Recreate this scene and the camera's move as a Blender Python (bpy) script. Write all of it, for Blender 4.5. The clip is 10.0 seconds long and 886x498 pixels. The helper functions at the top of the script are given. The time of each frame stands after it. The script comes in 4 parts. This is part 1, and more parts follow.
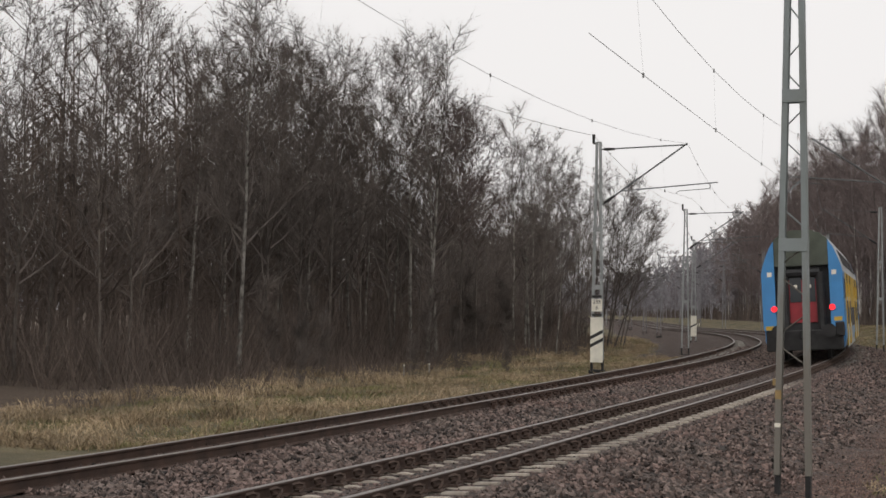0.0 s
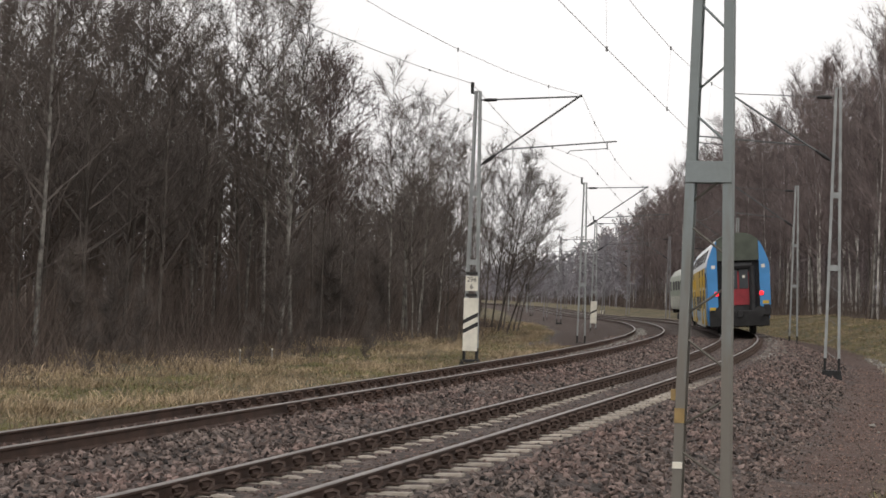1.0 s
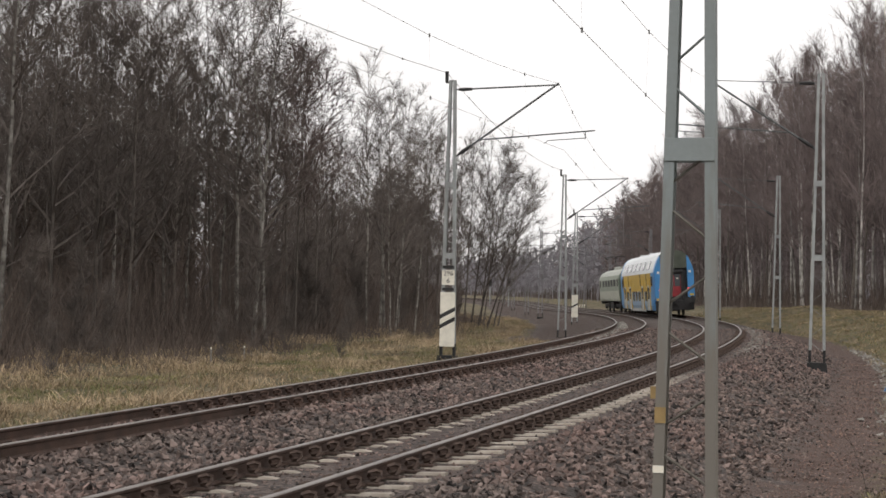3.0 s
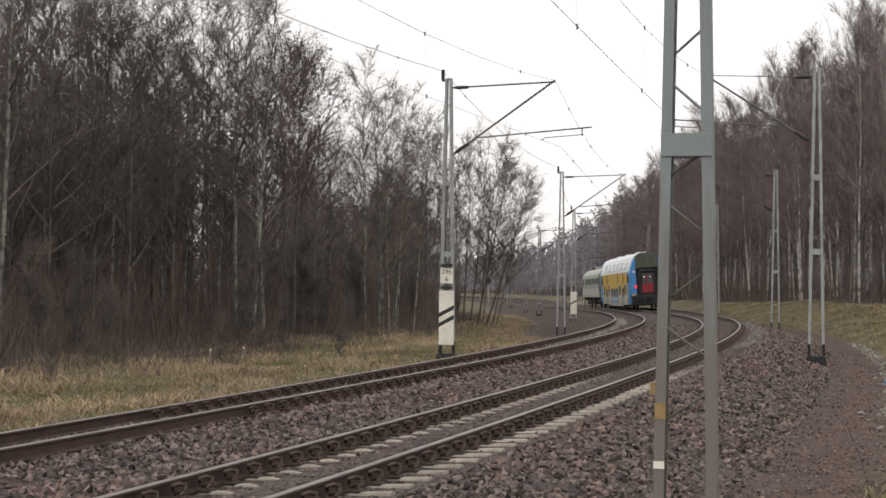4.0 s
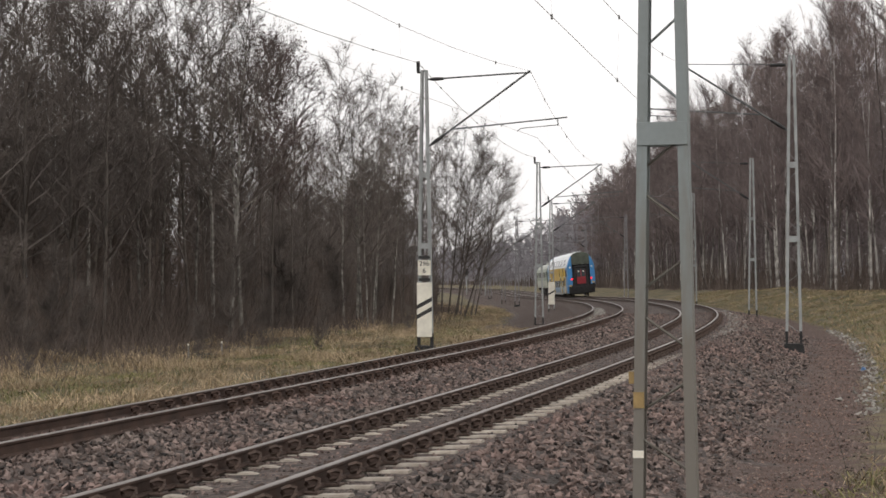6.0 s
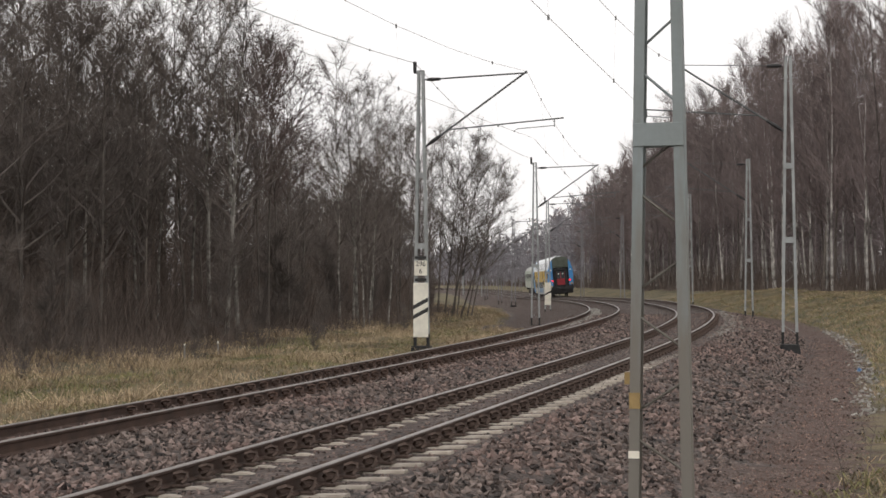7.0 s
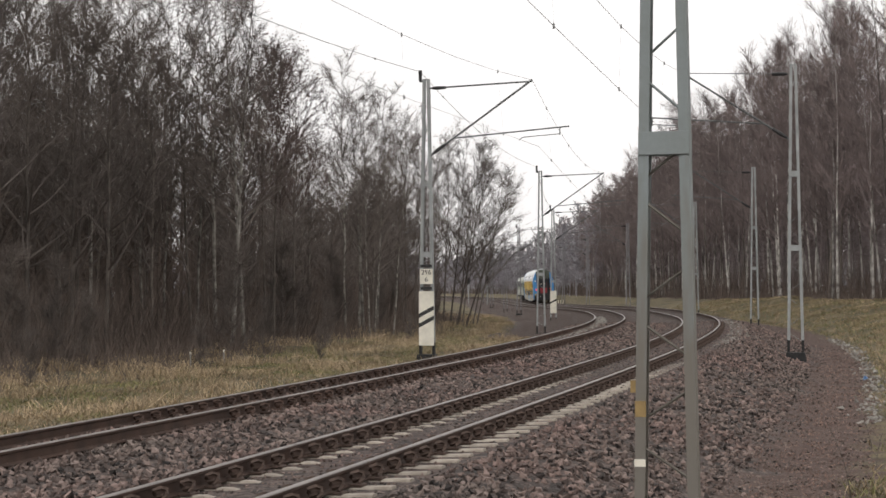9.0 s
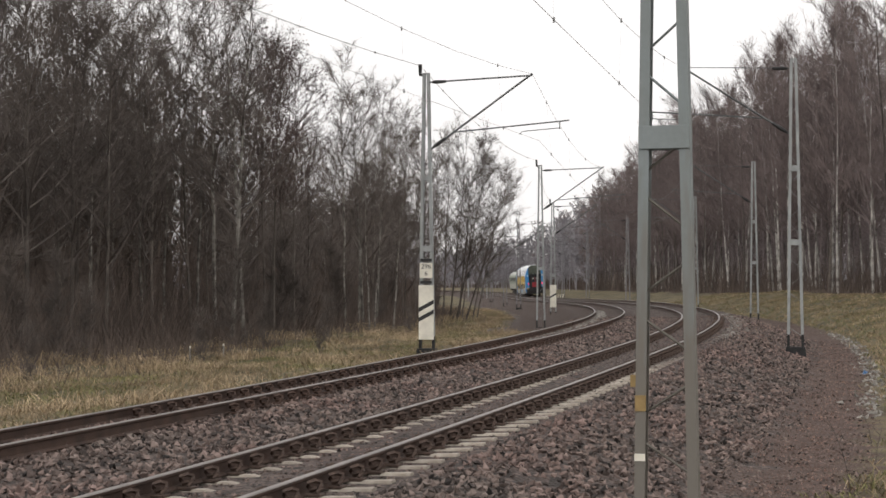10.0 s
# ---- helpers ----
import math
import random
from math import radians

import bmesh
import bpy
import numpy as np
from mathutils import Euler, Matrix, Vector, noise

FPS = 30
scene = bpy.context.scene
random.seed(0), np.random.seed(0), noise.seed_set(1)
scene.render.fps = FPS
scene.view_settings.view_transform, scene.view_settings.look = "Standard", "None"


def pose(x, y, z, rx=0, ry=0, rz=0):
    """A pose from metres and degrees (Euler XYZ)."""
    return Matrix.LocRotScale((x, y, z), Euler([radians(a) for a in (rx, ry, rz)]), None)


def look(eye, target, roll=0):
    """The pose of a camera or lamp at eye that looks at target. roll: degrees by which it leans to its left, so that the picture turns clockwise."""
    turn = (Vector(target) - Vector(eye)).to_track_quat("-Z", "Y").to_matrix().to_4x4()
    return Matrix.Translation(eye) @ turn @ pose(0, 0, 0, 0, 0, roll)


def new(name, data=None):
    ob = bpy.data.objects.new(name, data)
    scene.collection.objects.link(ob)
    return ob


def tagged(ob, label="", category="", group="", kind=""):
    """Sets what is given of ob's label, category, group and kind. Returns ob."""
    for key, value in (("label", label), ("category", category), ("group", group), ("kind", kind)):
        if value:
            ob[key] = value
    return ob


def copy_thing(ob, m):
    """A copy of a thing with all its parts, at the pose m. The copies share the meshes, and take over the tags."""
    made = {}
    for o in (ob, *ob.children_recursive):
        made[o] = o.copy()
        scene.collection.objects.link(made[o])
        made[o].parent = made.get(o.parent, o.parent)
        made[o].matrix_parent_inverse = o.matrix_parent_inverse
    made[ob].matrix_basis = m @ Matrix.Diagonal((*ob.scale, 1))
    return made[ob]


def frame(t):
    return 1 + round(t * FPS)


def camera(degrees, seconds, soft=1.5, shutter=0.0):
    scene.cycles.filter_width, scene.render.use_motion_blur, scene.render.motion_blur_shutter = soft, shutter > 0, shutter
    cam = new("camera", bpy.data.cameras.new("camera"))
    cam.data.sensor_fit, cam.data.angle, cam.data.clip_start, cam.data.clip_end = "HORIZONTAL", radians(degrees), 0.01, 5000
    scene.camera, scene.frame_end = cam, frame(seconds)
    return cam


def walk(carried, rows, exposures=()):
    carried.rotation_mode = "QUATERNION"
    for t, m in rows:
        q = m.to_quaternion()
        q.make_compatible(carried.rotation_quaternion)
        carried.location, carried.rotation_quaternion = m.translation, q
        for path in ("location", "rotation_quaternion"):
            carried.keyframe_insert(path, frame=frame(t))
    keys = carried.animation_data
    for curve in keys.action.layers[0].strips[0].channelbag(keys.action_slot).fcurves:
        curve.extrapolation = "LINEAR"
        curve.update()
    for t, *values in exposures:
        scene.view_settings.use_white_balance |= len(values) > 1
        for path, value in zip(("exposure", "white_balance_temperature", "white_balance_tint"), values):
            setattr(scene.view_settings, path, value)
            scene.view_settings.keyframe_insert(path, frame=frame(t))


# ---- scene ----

# Metres. x to the right, y ahead, z up; z = 0 is the running surface of the near track beside the camera.
# ---------------------------------------------------------------- camera
FOV = 29.27
cam = camera(FOV, 10.0, soft=1.6)
ROWS = [
    (0.0, -1.345, -11.067, 1.988, 2.090, -0.632, 4.428),
    (0.5, -0.657, -5.418, 1.902, 2.222, -1.890, 2.160),
    (1.0, -0.171, -1.275, 1.819, 1.613, -1.754, 1.333),
    (1.5, -0.002, 0.035, 1.794, 1.603, -1.161, 1.408),
    (2.0, -0.004, -0.008, 1.789, 1.978, -1.444, 1.254),
    (2.5, -0.002, -0.023, 1.790, 1.814, -1.410, 1.024),
    (3.0, -0.005, -0.023, 1.791, 1.477, -1.177, 0.735),
    (4.5, -0.002, -0.005, 1.788, 1.392, -0.172, 0.624),
    (5.0, -0.002, 0.008, 1.786, 1.273, -0.038, 0.228),
    (5.5, 0.000, 0.026, 1.790, 1.147, 0.257, 0.017),
    (7.0, 0.006, 0.014, 1.791, 1.160, 0.163, -0.171),
    (7.5, 0.004, 0.011, 1.793, 1.121, 0.121, -0.062),
    (8.0, 0.000, 0.004, 1.793, 1.355, 0.141, -0.055),
    (8.5, 0.000, -0.004, 1.789, 1.441, 0.200, -0.023),
    (9.0, 0.001, -0.015, 1.793, 1.441, 0.222, 0.013),
    (9.5, 0.007, 0.012, 1.791, 1.483, 0.185, 0.026),
    (10.0, 0.000, 0.000, 1.793, 1.241, 0.162, 0.004),
]
EXPOSURES = [(0.0, -0.42), (0.5, -0.32), (1.0, -0.18), (1.5, -0.12), (10.0, -0.12)]
walk(cam, [(t, pose(x, y, z, 90 + pitch, roll, yaw)) for t, x, y, z, pitch, roll, yaw in ROWS], EXPOSURES)

# ---------------------------------------------------------------- light: overcast sky and a weak, very wide sun
SUN_ELEV, SUN_AZ = 48.0, 205.0
world = bpy.data.worlds.new("overcast_sky")
scene.world = world
world.use_nodes = True
wn, wl = world.node_tree.nodes, world.node_tree.links
bg = wn["Background"]
sky = wn.new("ShaderNodeTexSky")
sky.sky_type, sky.sun_disc = "NISHITA", False
sky.sun_elevation, sky.sun_rotation = radians(SUN_ELEV), radians(SUN_AZ)
sky.air_density, sky.dust_density = 1.0, 4.0
pale = wn.new("ShaderNodeHueSaturation")
pale.inputs["Saturation"].default_value = 0.06
wl.new(sky.outputs[0], pale.inputs["Color"])
cloud = wn.new("ShaderNodeMix")
cloud.data_type = "RGBA"
cloud.inputs[0].default_value = 0.8
cloud.inputs[7].default_value = (8.95, 8.7, 8.6, 1)
wl.new(pale.outputs[0], cloud.inputs[6])
wl.new(cloud.outputs[2], bg.inputs["Color"])
bg.inputs["Strength"].default_value = 0.150
sun = new("sun", bpy.data.lights.new("sun", "SUN"))
sun.data.energy, sun.data.angle, sun.data.color = 0.5, radians(25), (1.0, 0.97, 0.93)
sun.matrix_world = look((0, 0, 60), (60 * math.sin(radians(SUN_AZ)) * -0.9, 60 * math.cos(radians(SUN_AZ)) * -0.9, 0))


# ---------------------------------------------------------------- materials
def mat(name, rgb, rough=0.8, vary=0.25, scale=6.0, fine=40.0, bump=0.2, metal=0.0, rgb2=None, per_object=0.0, emit=0.0, island=0.0):
    """A surface with two scales of variation and a fine relief."""
    m = bpy.data.materials.new(name)
    m.use_nodes = True
    n, l = m.node_tree.nodes, m.node_tree.links
    b = n["Principled BSDF"]
    co = n.new("ShaderNodeTexCoord")
    a = n.new("ShaderNodeTexNoise")
    a.inputs["Scale"].default_value, a.inputs["Detail"].default_value = scale, 4.0
    c = n.new("ShaderNodeTexNoise")
    c.inputs["Scale"].default_value, c.inputs["Detail"].default_value = fine, 3.0
    for q in (a, c):
        l.new(co.outputs["Object"], q.inputs["Vector"])
    mix = n.new("ShaderNodeMix")
    mix.data_type = "RGBA"
    lo = rgb2 or tuple(v * (1 - vary) for v in rgb)
    hi = rgb if rgb2 else tuple(min(1, v * (1 + vary)) for v in rgb)
    mix.inputs[6].default_value, mix.inputs[7].default_value = (*lo, 1), (*hi, 1)
    ramp = n.new("ShaderNodeMapRange")
    ramp.inputs[1].default_value, ramp.inputs[2].default_value = 0.34, 0.66
    l.new(a.outputs["Fac"], ramp.inputs[0])
    l.new(ramp.outputs[0], mix.inputs[0])
    out = mix.outputs[2]
    hsv = n.new("ShaderNodeHueSaturation")
    l.new(out, hsv.inputs["Color"])
    val = n.new("ShaderNodeMath")
    val.operation = "MULTIPLY_ADD"
    val.inputs[1].default_value, val.inputs[2].default_value = vary * 1.4, 1 - vary * 0.7
    l.new(c.outputs["Fac"], val.inputs[0])
    last = val.outputs[0]
    if per_object or island:
        src = n.new("ShaderNodeObjectInfo").outputs["Random"] if per_object else n.new("ShaderNodeNewGeometry").outputs["Random Per Island"]
        k = per_object or island
        sc = n.new("ShaderNodeMath")
        sc.operation = "MULTIPLY_ADD"
        sc.inputs[1].default_value, sc.inputs[2].default_value = k * 2, 1 - k
        l.new(src, sc.inputs[0])
        mu = n.new("ShaderNodeMath")
        mu.operation = "MULTIPLY"
        l.new(last, mu.inputs[0])
        l.new(sc.outputs[0], mu.inputs[1])
        last = mu.outputs[0]
    l.new(last, hsv.inputs["Value"])
    l.new(hsv.outputs[0], b.inputs["Base Color"])
    b.inputs["Roughness"].default_value, b.inputs["Metallic"].default_value = rough, metal
    if bump:
        bp = n.new("ShaderNodeBump")
        bp.inputs["Strength"].default_value, bp.inputs["Distance"].default_value = bump, 0.02
        l.new(c.outputs["Fac"], bp.inputs["Height"])
        l.new(bp.outputs[0], b.inputs["Normal"])
    if emit:
        b.inputs["Emission Color"].default_value = (*rgb, 1)
        b.inputs["Emission Strength"].default_value = emit
    return m


M_RAIL = mat("rail_rust", (0.060, 0.034, 0.024), 0.75, 0.3, 3, 60, 0.3, 0.2)
M_HEAD = mat("rail_head", (0.23, 0.205, 0.19), 0.42, 0.2, 2, 30, 0.1, 0.7)
M_SLEEPER = mat("sleeper_concrete", (0.45, 0.405, 0.345), 0.9, 0.22, 4, 50, 0.5, rgb2=(0.29, 0.25, 0.205), per_object=0.2)
M_SLEEPER_FAR = mat("sleeper_stained", (0.17, 0.135, 0.115), 0.9, 0.3, 5, 50, 0.5, per_object=0.25)
M_CLIP = mat("fastening_rust", (0.072, 0.047, 0.036), 0.8, 0.3, 20, 90, 0.3, 0.2)
M_STONE = mat("ballast_stone", (0.142, 0.097, 0.084), 0.9, 0.25, 0.35, 30, 0.5, rgb2=(0.116, 0.092, 0.080), island=0.92)
M_CHIP = mat("reddish_chippings", (0.178, 0.115, 0.092), 0.9, 0.25, 2, 30, 0.4, island=0.6)
M_PALE_STONE = mat("pale_stone", (0.25, 0.235, 0.21), 0.9, 0.2, 2, 30, 0.4, island=0.35)
M_PAINT = mat("mast_paint", (0.232, 0.262, 0.265), 0.55, 0.12, 1.3, 25, 0.1, 0.1, rgb2=(0.190, 0.208, 0.200))
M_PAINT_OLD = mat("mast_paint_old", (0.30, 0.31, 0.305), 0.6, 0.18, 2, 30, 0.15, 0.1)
# Darker copy of the mast paint; distance haze is put into its colour.
M_PAINT_HAZED = mat("mast_paint_hazed", (0.20, 0.195, 0.20), 0.7, 0.18, 2, 30, 0.15)
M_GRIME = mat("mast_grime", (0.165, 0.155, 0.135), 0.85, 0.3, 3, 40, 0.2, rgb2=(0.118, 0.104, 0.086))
M_DARK = mat("dark_metal", (0.035, 0.034, 0.034), 0.6, 0.25, 6, 60, 0.2, 0.3)
M_TAR = mat("tarred_footing", (0.018, 0.017, 0.017), 0.8, 0.3, 6, 60, 0.4)
M_WIRE = mat("wire_copper", (0.24, 0.24, 0.235), 0.6, 0.1, 3, 20, 0.0, 0.4)
M_ARM = mat("galvanised_tube", (0.13, 0.135, 0.135), 0.55, 0.15, 3, 40, 0.1, 0.5)
M_WHITE = mat("white_paint", (0.74, 0.70, 0.60), 0.6, 0.1, 4, 40, 0.1)
M_BLACK = mat("black_paint", (0.025, 0.024, 0.023), 0.6, 0.2, 4, 40, 0.1)
M_YELLOW = mat("ochre_paint", (0.28, 0.19, 0.075), 0.65, 0.2, 8, 50, 0.15)
M_BARK = mat("bark_brown", (0.110, 0.093, 0.080), 0.95, 0.35, 3, 35, 0.6, per_object=0.35)
M_BIRCH = mat("bark_birch", (0.30, 0.28, 0.25), 0.85, 0.3, 4, 14, 0.4, rgb2=(0.07, 0.06, 0.052), per_object=0.25)
M_BIRCH_PALE = mat("bark_birch_pale", (0.54, 0.51, 0.47), 0.85, 0.35, 1.6, 7, 0.4, rgb2=(0.085, 0.072, 0.064), per_object=0.3)
M_TWIG = mat("twig_brown", (0.120, 0.100, 0.088), 0.95, 0.3, 0.7, 6, 0.0, per_object=0.25)
M_TWIG_CONE = mat("twig_purple_brown", (0.122, 0.090, 0.083), 0.95, 0.3, 0.7, 6, 0.0, per_object=0.2)
M_TWIG_RED = mat("twig_red_brown", (0.172, 0.137, 0.130), 0.95, 0.3, 0.7, 6, 0.0, per_object=0.2)
M_BRUSH = mat("brush_brown", (0.104, 0.080, 0.066), 0.95, 0.35, 0.5, 5, 0.0, island=0.3)
M_STRAW = mat("straw", (0.44, 0.335, 0.212), 0.9, 0.3, 0.35, 6, 0.0, rgb2=(0.160, 0.118, 0.070), island=0.5)
M_GRASS = mat("grass", (0.165, 0.155, 0.066), 0.9, 0.3, 0.6, 6, 0.0, island=0.35)
# Aerial haze painted into the twigs of the farthest woods: pale blue-grey.
M_TWIG_HAZE = mat("twig_haze_tint", (0.265, 0.250, 0.266), 0.95, 0.25, 0.3, 4, 0.0, island=0.25)
# Mauve twigs, a paler copy of the red-brown ones with haze in the colour.
M_TWIG_FAR = mat("twig_mauve_hazed", (0.205, 0.172, 0.168), 0.95, 0.3, 0.3, 4, 0.0, island=0.25)
# Skyline colour holds the distance haze: pale blue-grey instead of brown.
M_RIDGE = mat("distant_wood_haze", (0.300, 0.295, 0.320), 0.95, 0.3, 0.06, 0.5, 0.3)
M_BLUE = mat("coach_blue", (0.055, 0.24, 0.52), 0.4, 0.06, 2, 20, 0.0)
M_PALE_BLUE = mat("coach_pale_blue", (0.27, 0.38, 0.50), 0.5, 0.12, 2, 20, 0.0)
M_COACH_YELLOW = mat("coach_yellow", (0.55, 0.36, 0.045), 0.45, 0.1, 2, 20, 0.0)
M_SILVER = mat("coach_silver", (0.62, 0.64, 0.65), 0.35, 0.08, 2, 20, 0.0, 0.2)
M_GREY = mat("coach_pale_grey", (0.46, 0.47, 0.45), 0.5, 0.1, 2, 20, 0.0)
M_ROOF_END = mat("coach_roof_grime", (0.075, 0.085, 0.065), 0.7, 0.2, 2, 20, 0.1)
M_RUBBER = mat("gangway_rubber", (0.02, 0.02, 0.021), 0.7, 0.3, 5, 30, 0.3)
M_RED = mat("door_red", (0.26, 0.018, 0.026), 0.5, 0.15, 3, 20, 0.0)
M_UNDER = mat("underframe_soot", (0.022, 0.021, 0.021), 0.8, 0.3, 4, 30, 0.2)
M_LAMP = mat("tail_lamp", (1.0, 0.02, 0.03), 0.3, 0.0, 2, 20, 0.0, emit=1.6)
M_GLASS = mat("dark_glass", (0.03, 0.035, 0.04), 0.08, 0.1, 3, 20, 0.0)
M_LOCO_DARK = mat("loco_dark_green", (0.085, 0.115, 0.085), 0.5, 0.15, 2, 20, 0.0)
M_LOCO = mat("loco_green", (0.27, 0.30, 0.235), 0.55, 0.15, 2, 20, 0.0)
M_CREAM = mat("loco_cream", (0.44, 0.45, 0.37), 0.5, 0.12, 2, 20, 0.0)
M_LOCO_ROOF = mat("loco_roof", (0.36, 0.37, 0.33), 0.6, 0.2, 2, 20, 0.0)
M_BLUE_SCRAP = mat("blue_plastic", (0.035, 0.11, 0.25), 0.4, 0.2, 10, 50, 0.1)


def dusty_paint():
    """Grey-green mast paint, its foot browned by brake dust with a ragged, streaky edge."""
    m = mat("mast_paint_dusty", (0.232, 0.262, 0.265), 0.6, 0.12, 1.3, 25, 0.1, 0.1, rgb2=(0.190, 0.208, 0.200))
    n, l = m.node_tree.nodes, m.node_tree.links
    b = n["Principled BSDF"]
    clean = b.inputs["Base Color"].links[0].from_socket
    co = n.new("ShaderNodeTexCoord")
    sep = n.new("ShaderNodeSeparateXYZ")
    l.new(co.outputs["Object"], sep.inputs[0])
    stretch = n.new("ShaderNodeMapping")
    stretch.inputs["Scale"].default_value = (9, 9, 1.4)
    l.new(co.outputs["Object"], stretch.inputs["Vector"])
    streak = n.new("ShaderNodeTexNoise")
    streak.inputs["Scale"].default_value, streak.inputs["Detail"].default_value = 1.5, 5.0
    l.new(stretch.outputs[0], streak.inputs["Vector"])
    edge = n.new("ShaderNodeMath")
    edge.operation = "MULTIPLY_ADD"
    edge.inputs[1].default_value = 3.0
    l.new(streak.outputs["Fac"], edge.inputs[0])
    l.new(sep.outputs["Z"], edge.inputs[2])
    span = n.new("ShaderNodeMapRange")
    span.inputs[1].default_value, span.inputs[2].default_value = 4.4, 2.6
    l.new(edge.outputs[0], span.inputs[0])
    mix = n.new("ShaderNodeMix")
    mix.data_type = "RGBA"
    mix.inputs[7].default_value = (0.172, 0.157, 0.134, 1)
    l.new(span.outputs[0], mix.inputs[0])
    l.new(clean, mix.inputs[6])
    l.new(mix.outputs[2], b.inputs["Base Color"])
    return m


M_PAINT_DUSTY = dusty_paint()


def ground_material():
    """Ballast, trodden path, rough grass and leaf litter, by the distance across the line, with ragged borders."""
    m = bpy.data.materials.new("ground")
    m.use_nodes = True
    n, l = m.node_tree.nodes, m.node_tree.links
    b = n["Principled BSDF"]
    b.inputs["Roughness"].default_value = 0.95
    across = n.new("ShaderNodeAttribute")
    across.attribute_name = "across"
    co = n.new("ShaderNodeTexCoord")

    def noise_tex(scale, detail=4.0):
        q = n.new("ShaderNodeTexNoise")
        q.inputs["Scale"].default_value, q.inputs["Detail"].default_value = scale, detail
        l.new(co.outputs["Object"], q.inputs["Vector"])
        return q.outputs["Fac"]

    def voro(scale):
        q = n.new("ShaderNodeTexVoronoi")
        q.inputs["Scale"].default_value = scale
        l.new(co.outputs["Object"], q.inputs["Vector"])
        return q

    def calc(op, x, y=0.0, z=0.0):
        q = n.new("ShaderNodeMath")
        q.operation = op
        for i, v in enumerate((x, y, z)):
            if isinstance(v, (int, float)):
                q.inputs[i].default_value = v
            else:
                l.new(v, q.inputs[i])
        return q.outputs[0]

    def blend(f, x, y):
        q = n.new("ShaderNodeMix")
        q.data_type = "RGBA"
        l.new(f, q.inputs[0])
        for i, v in ((6, x), (7, y)):
            if isinstance(v, tuple):
                q.inputs[i].default_value = (*v, 1)
            else:
                l.new(v, q.inputs[i])
        return q.outputs[2]

    def band(v, lo, hi):
        q = n.new("ShaderNodeMapRange")
        q.interpolation_type = "SMOOTHSTEP"
        q.inputs[1].default_value, q.inputs[2].default_value = lo, hi
        l.new(v, q.inputs[0])
        return q.outputs[0]

    ragged = calc("MULTIPLY_ADD", noise_tex(1.3, 6), 2.4, -1.2)
    o = calc("ADD", across.outputs["Fac"], ragged)
    v1 = voro(17)
    sep = n.new("ShaderNodeSeparateColor")
    l.new(v1.outputs["Color"], sep.inputs[0])
    ballast = blend(sep.outputs[0], (0.022, 0.016, 0.013), (0.154, 0.116, 0.101))
    ballast = blend(band(noise_tex(0.35), 0.42, 0.66), ballast, blend(sep.outputs[1], (0.032, 0.022, 0.019), (0.125, 0.088, 0.075)))
    coarse = voro(6.5)
    sep2 = n.new("ShaderNodeSeparateColor")
    l.new(coarse.outputs["Color"], sep2.inputs[0])
    ballast = blend(band(sep2.outputs[0], 0.55, 1.0), ballast, (0.030, 0.024, 0.021))
    # rust from the rails of the far track
    stain = calc("MULTIPLY", band(across.outputs["Fac"], -6.3, -5.6), band(calc("MULTIPLY", across.outputs["Fac"], -1.0), 2.6, 3.2))
    ballast = blend(calc("MULTIPLY", stain, 0.75), ballast, (0.052, 0.032, 0.024))
    path = blend(noise_tex(3.0, 8), (0.041, 0.026, 0.021), (0.114, 0.071, 0.056))
    path = blend(band(noise_tex(22, 3), 0.58, 0.70), path, (0.190, 0.122, 0.096))
    turf = blend(band(noise_tex(0.45, 6), 0.40, 0.60), (0.105, 0.086, 0.044), (0.250, 0.195, 0.108))
    turf = blend(noise_tex(14, 4), turf, (0.055, 0.050, 0.026))
    litter = blend(noise_tex(2.5, 6), (0.045, 0.032, 0.024), (0.125, 0.086, 0.057))
    col = blend(band(o, 3.7, 4.2), ballast, path)
    col = blend(band(o, 5.2, 5.9), col, turf)
    col = blend(band(o, 11.5, 13.0), col, litter)
    left = calc("MULTIPLY", o, -1.0)
    col = blend(band(left, 6.5, 7.2), col, turf)
    col = blend(band(left, 14.2, 16.0), col, litter)
    l.new(col, b.inputs["Base Color"])
    bp = n.new("ShaderNodeBump")
    bp.inputs["Strength"].default_value, bp.inputs["Distance"].default_value = 0.9, 0.05
    l.new(v1.outputs["Distance"], bp.inputs["Height"])
    bp.invert = True
    l.new(bp.outputs[0], b.inputs["Normal"])
    return m


M_GROUND = ground_material()


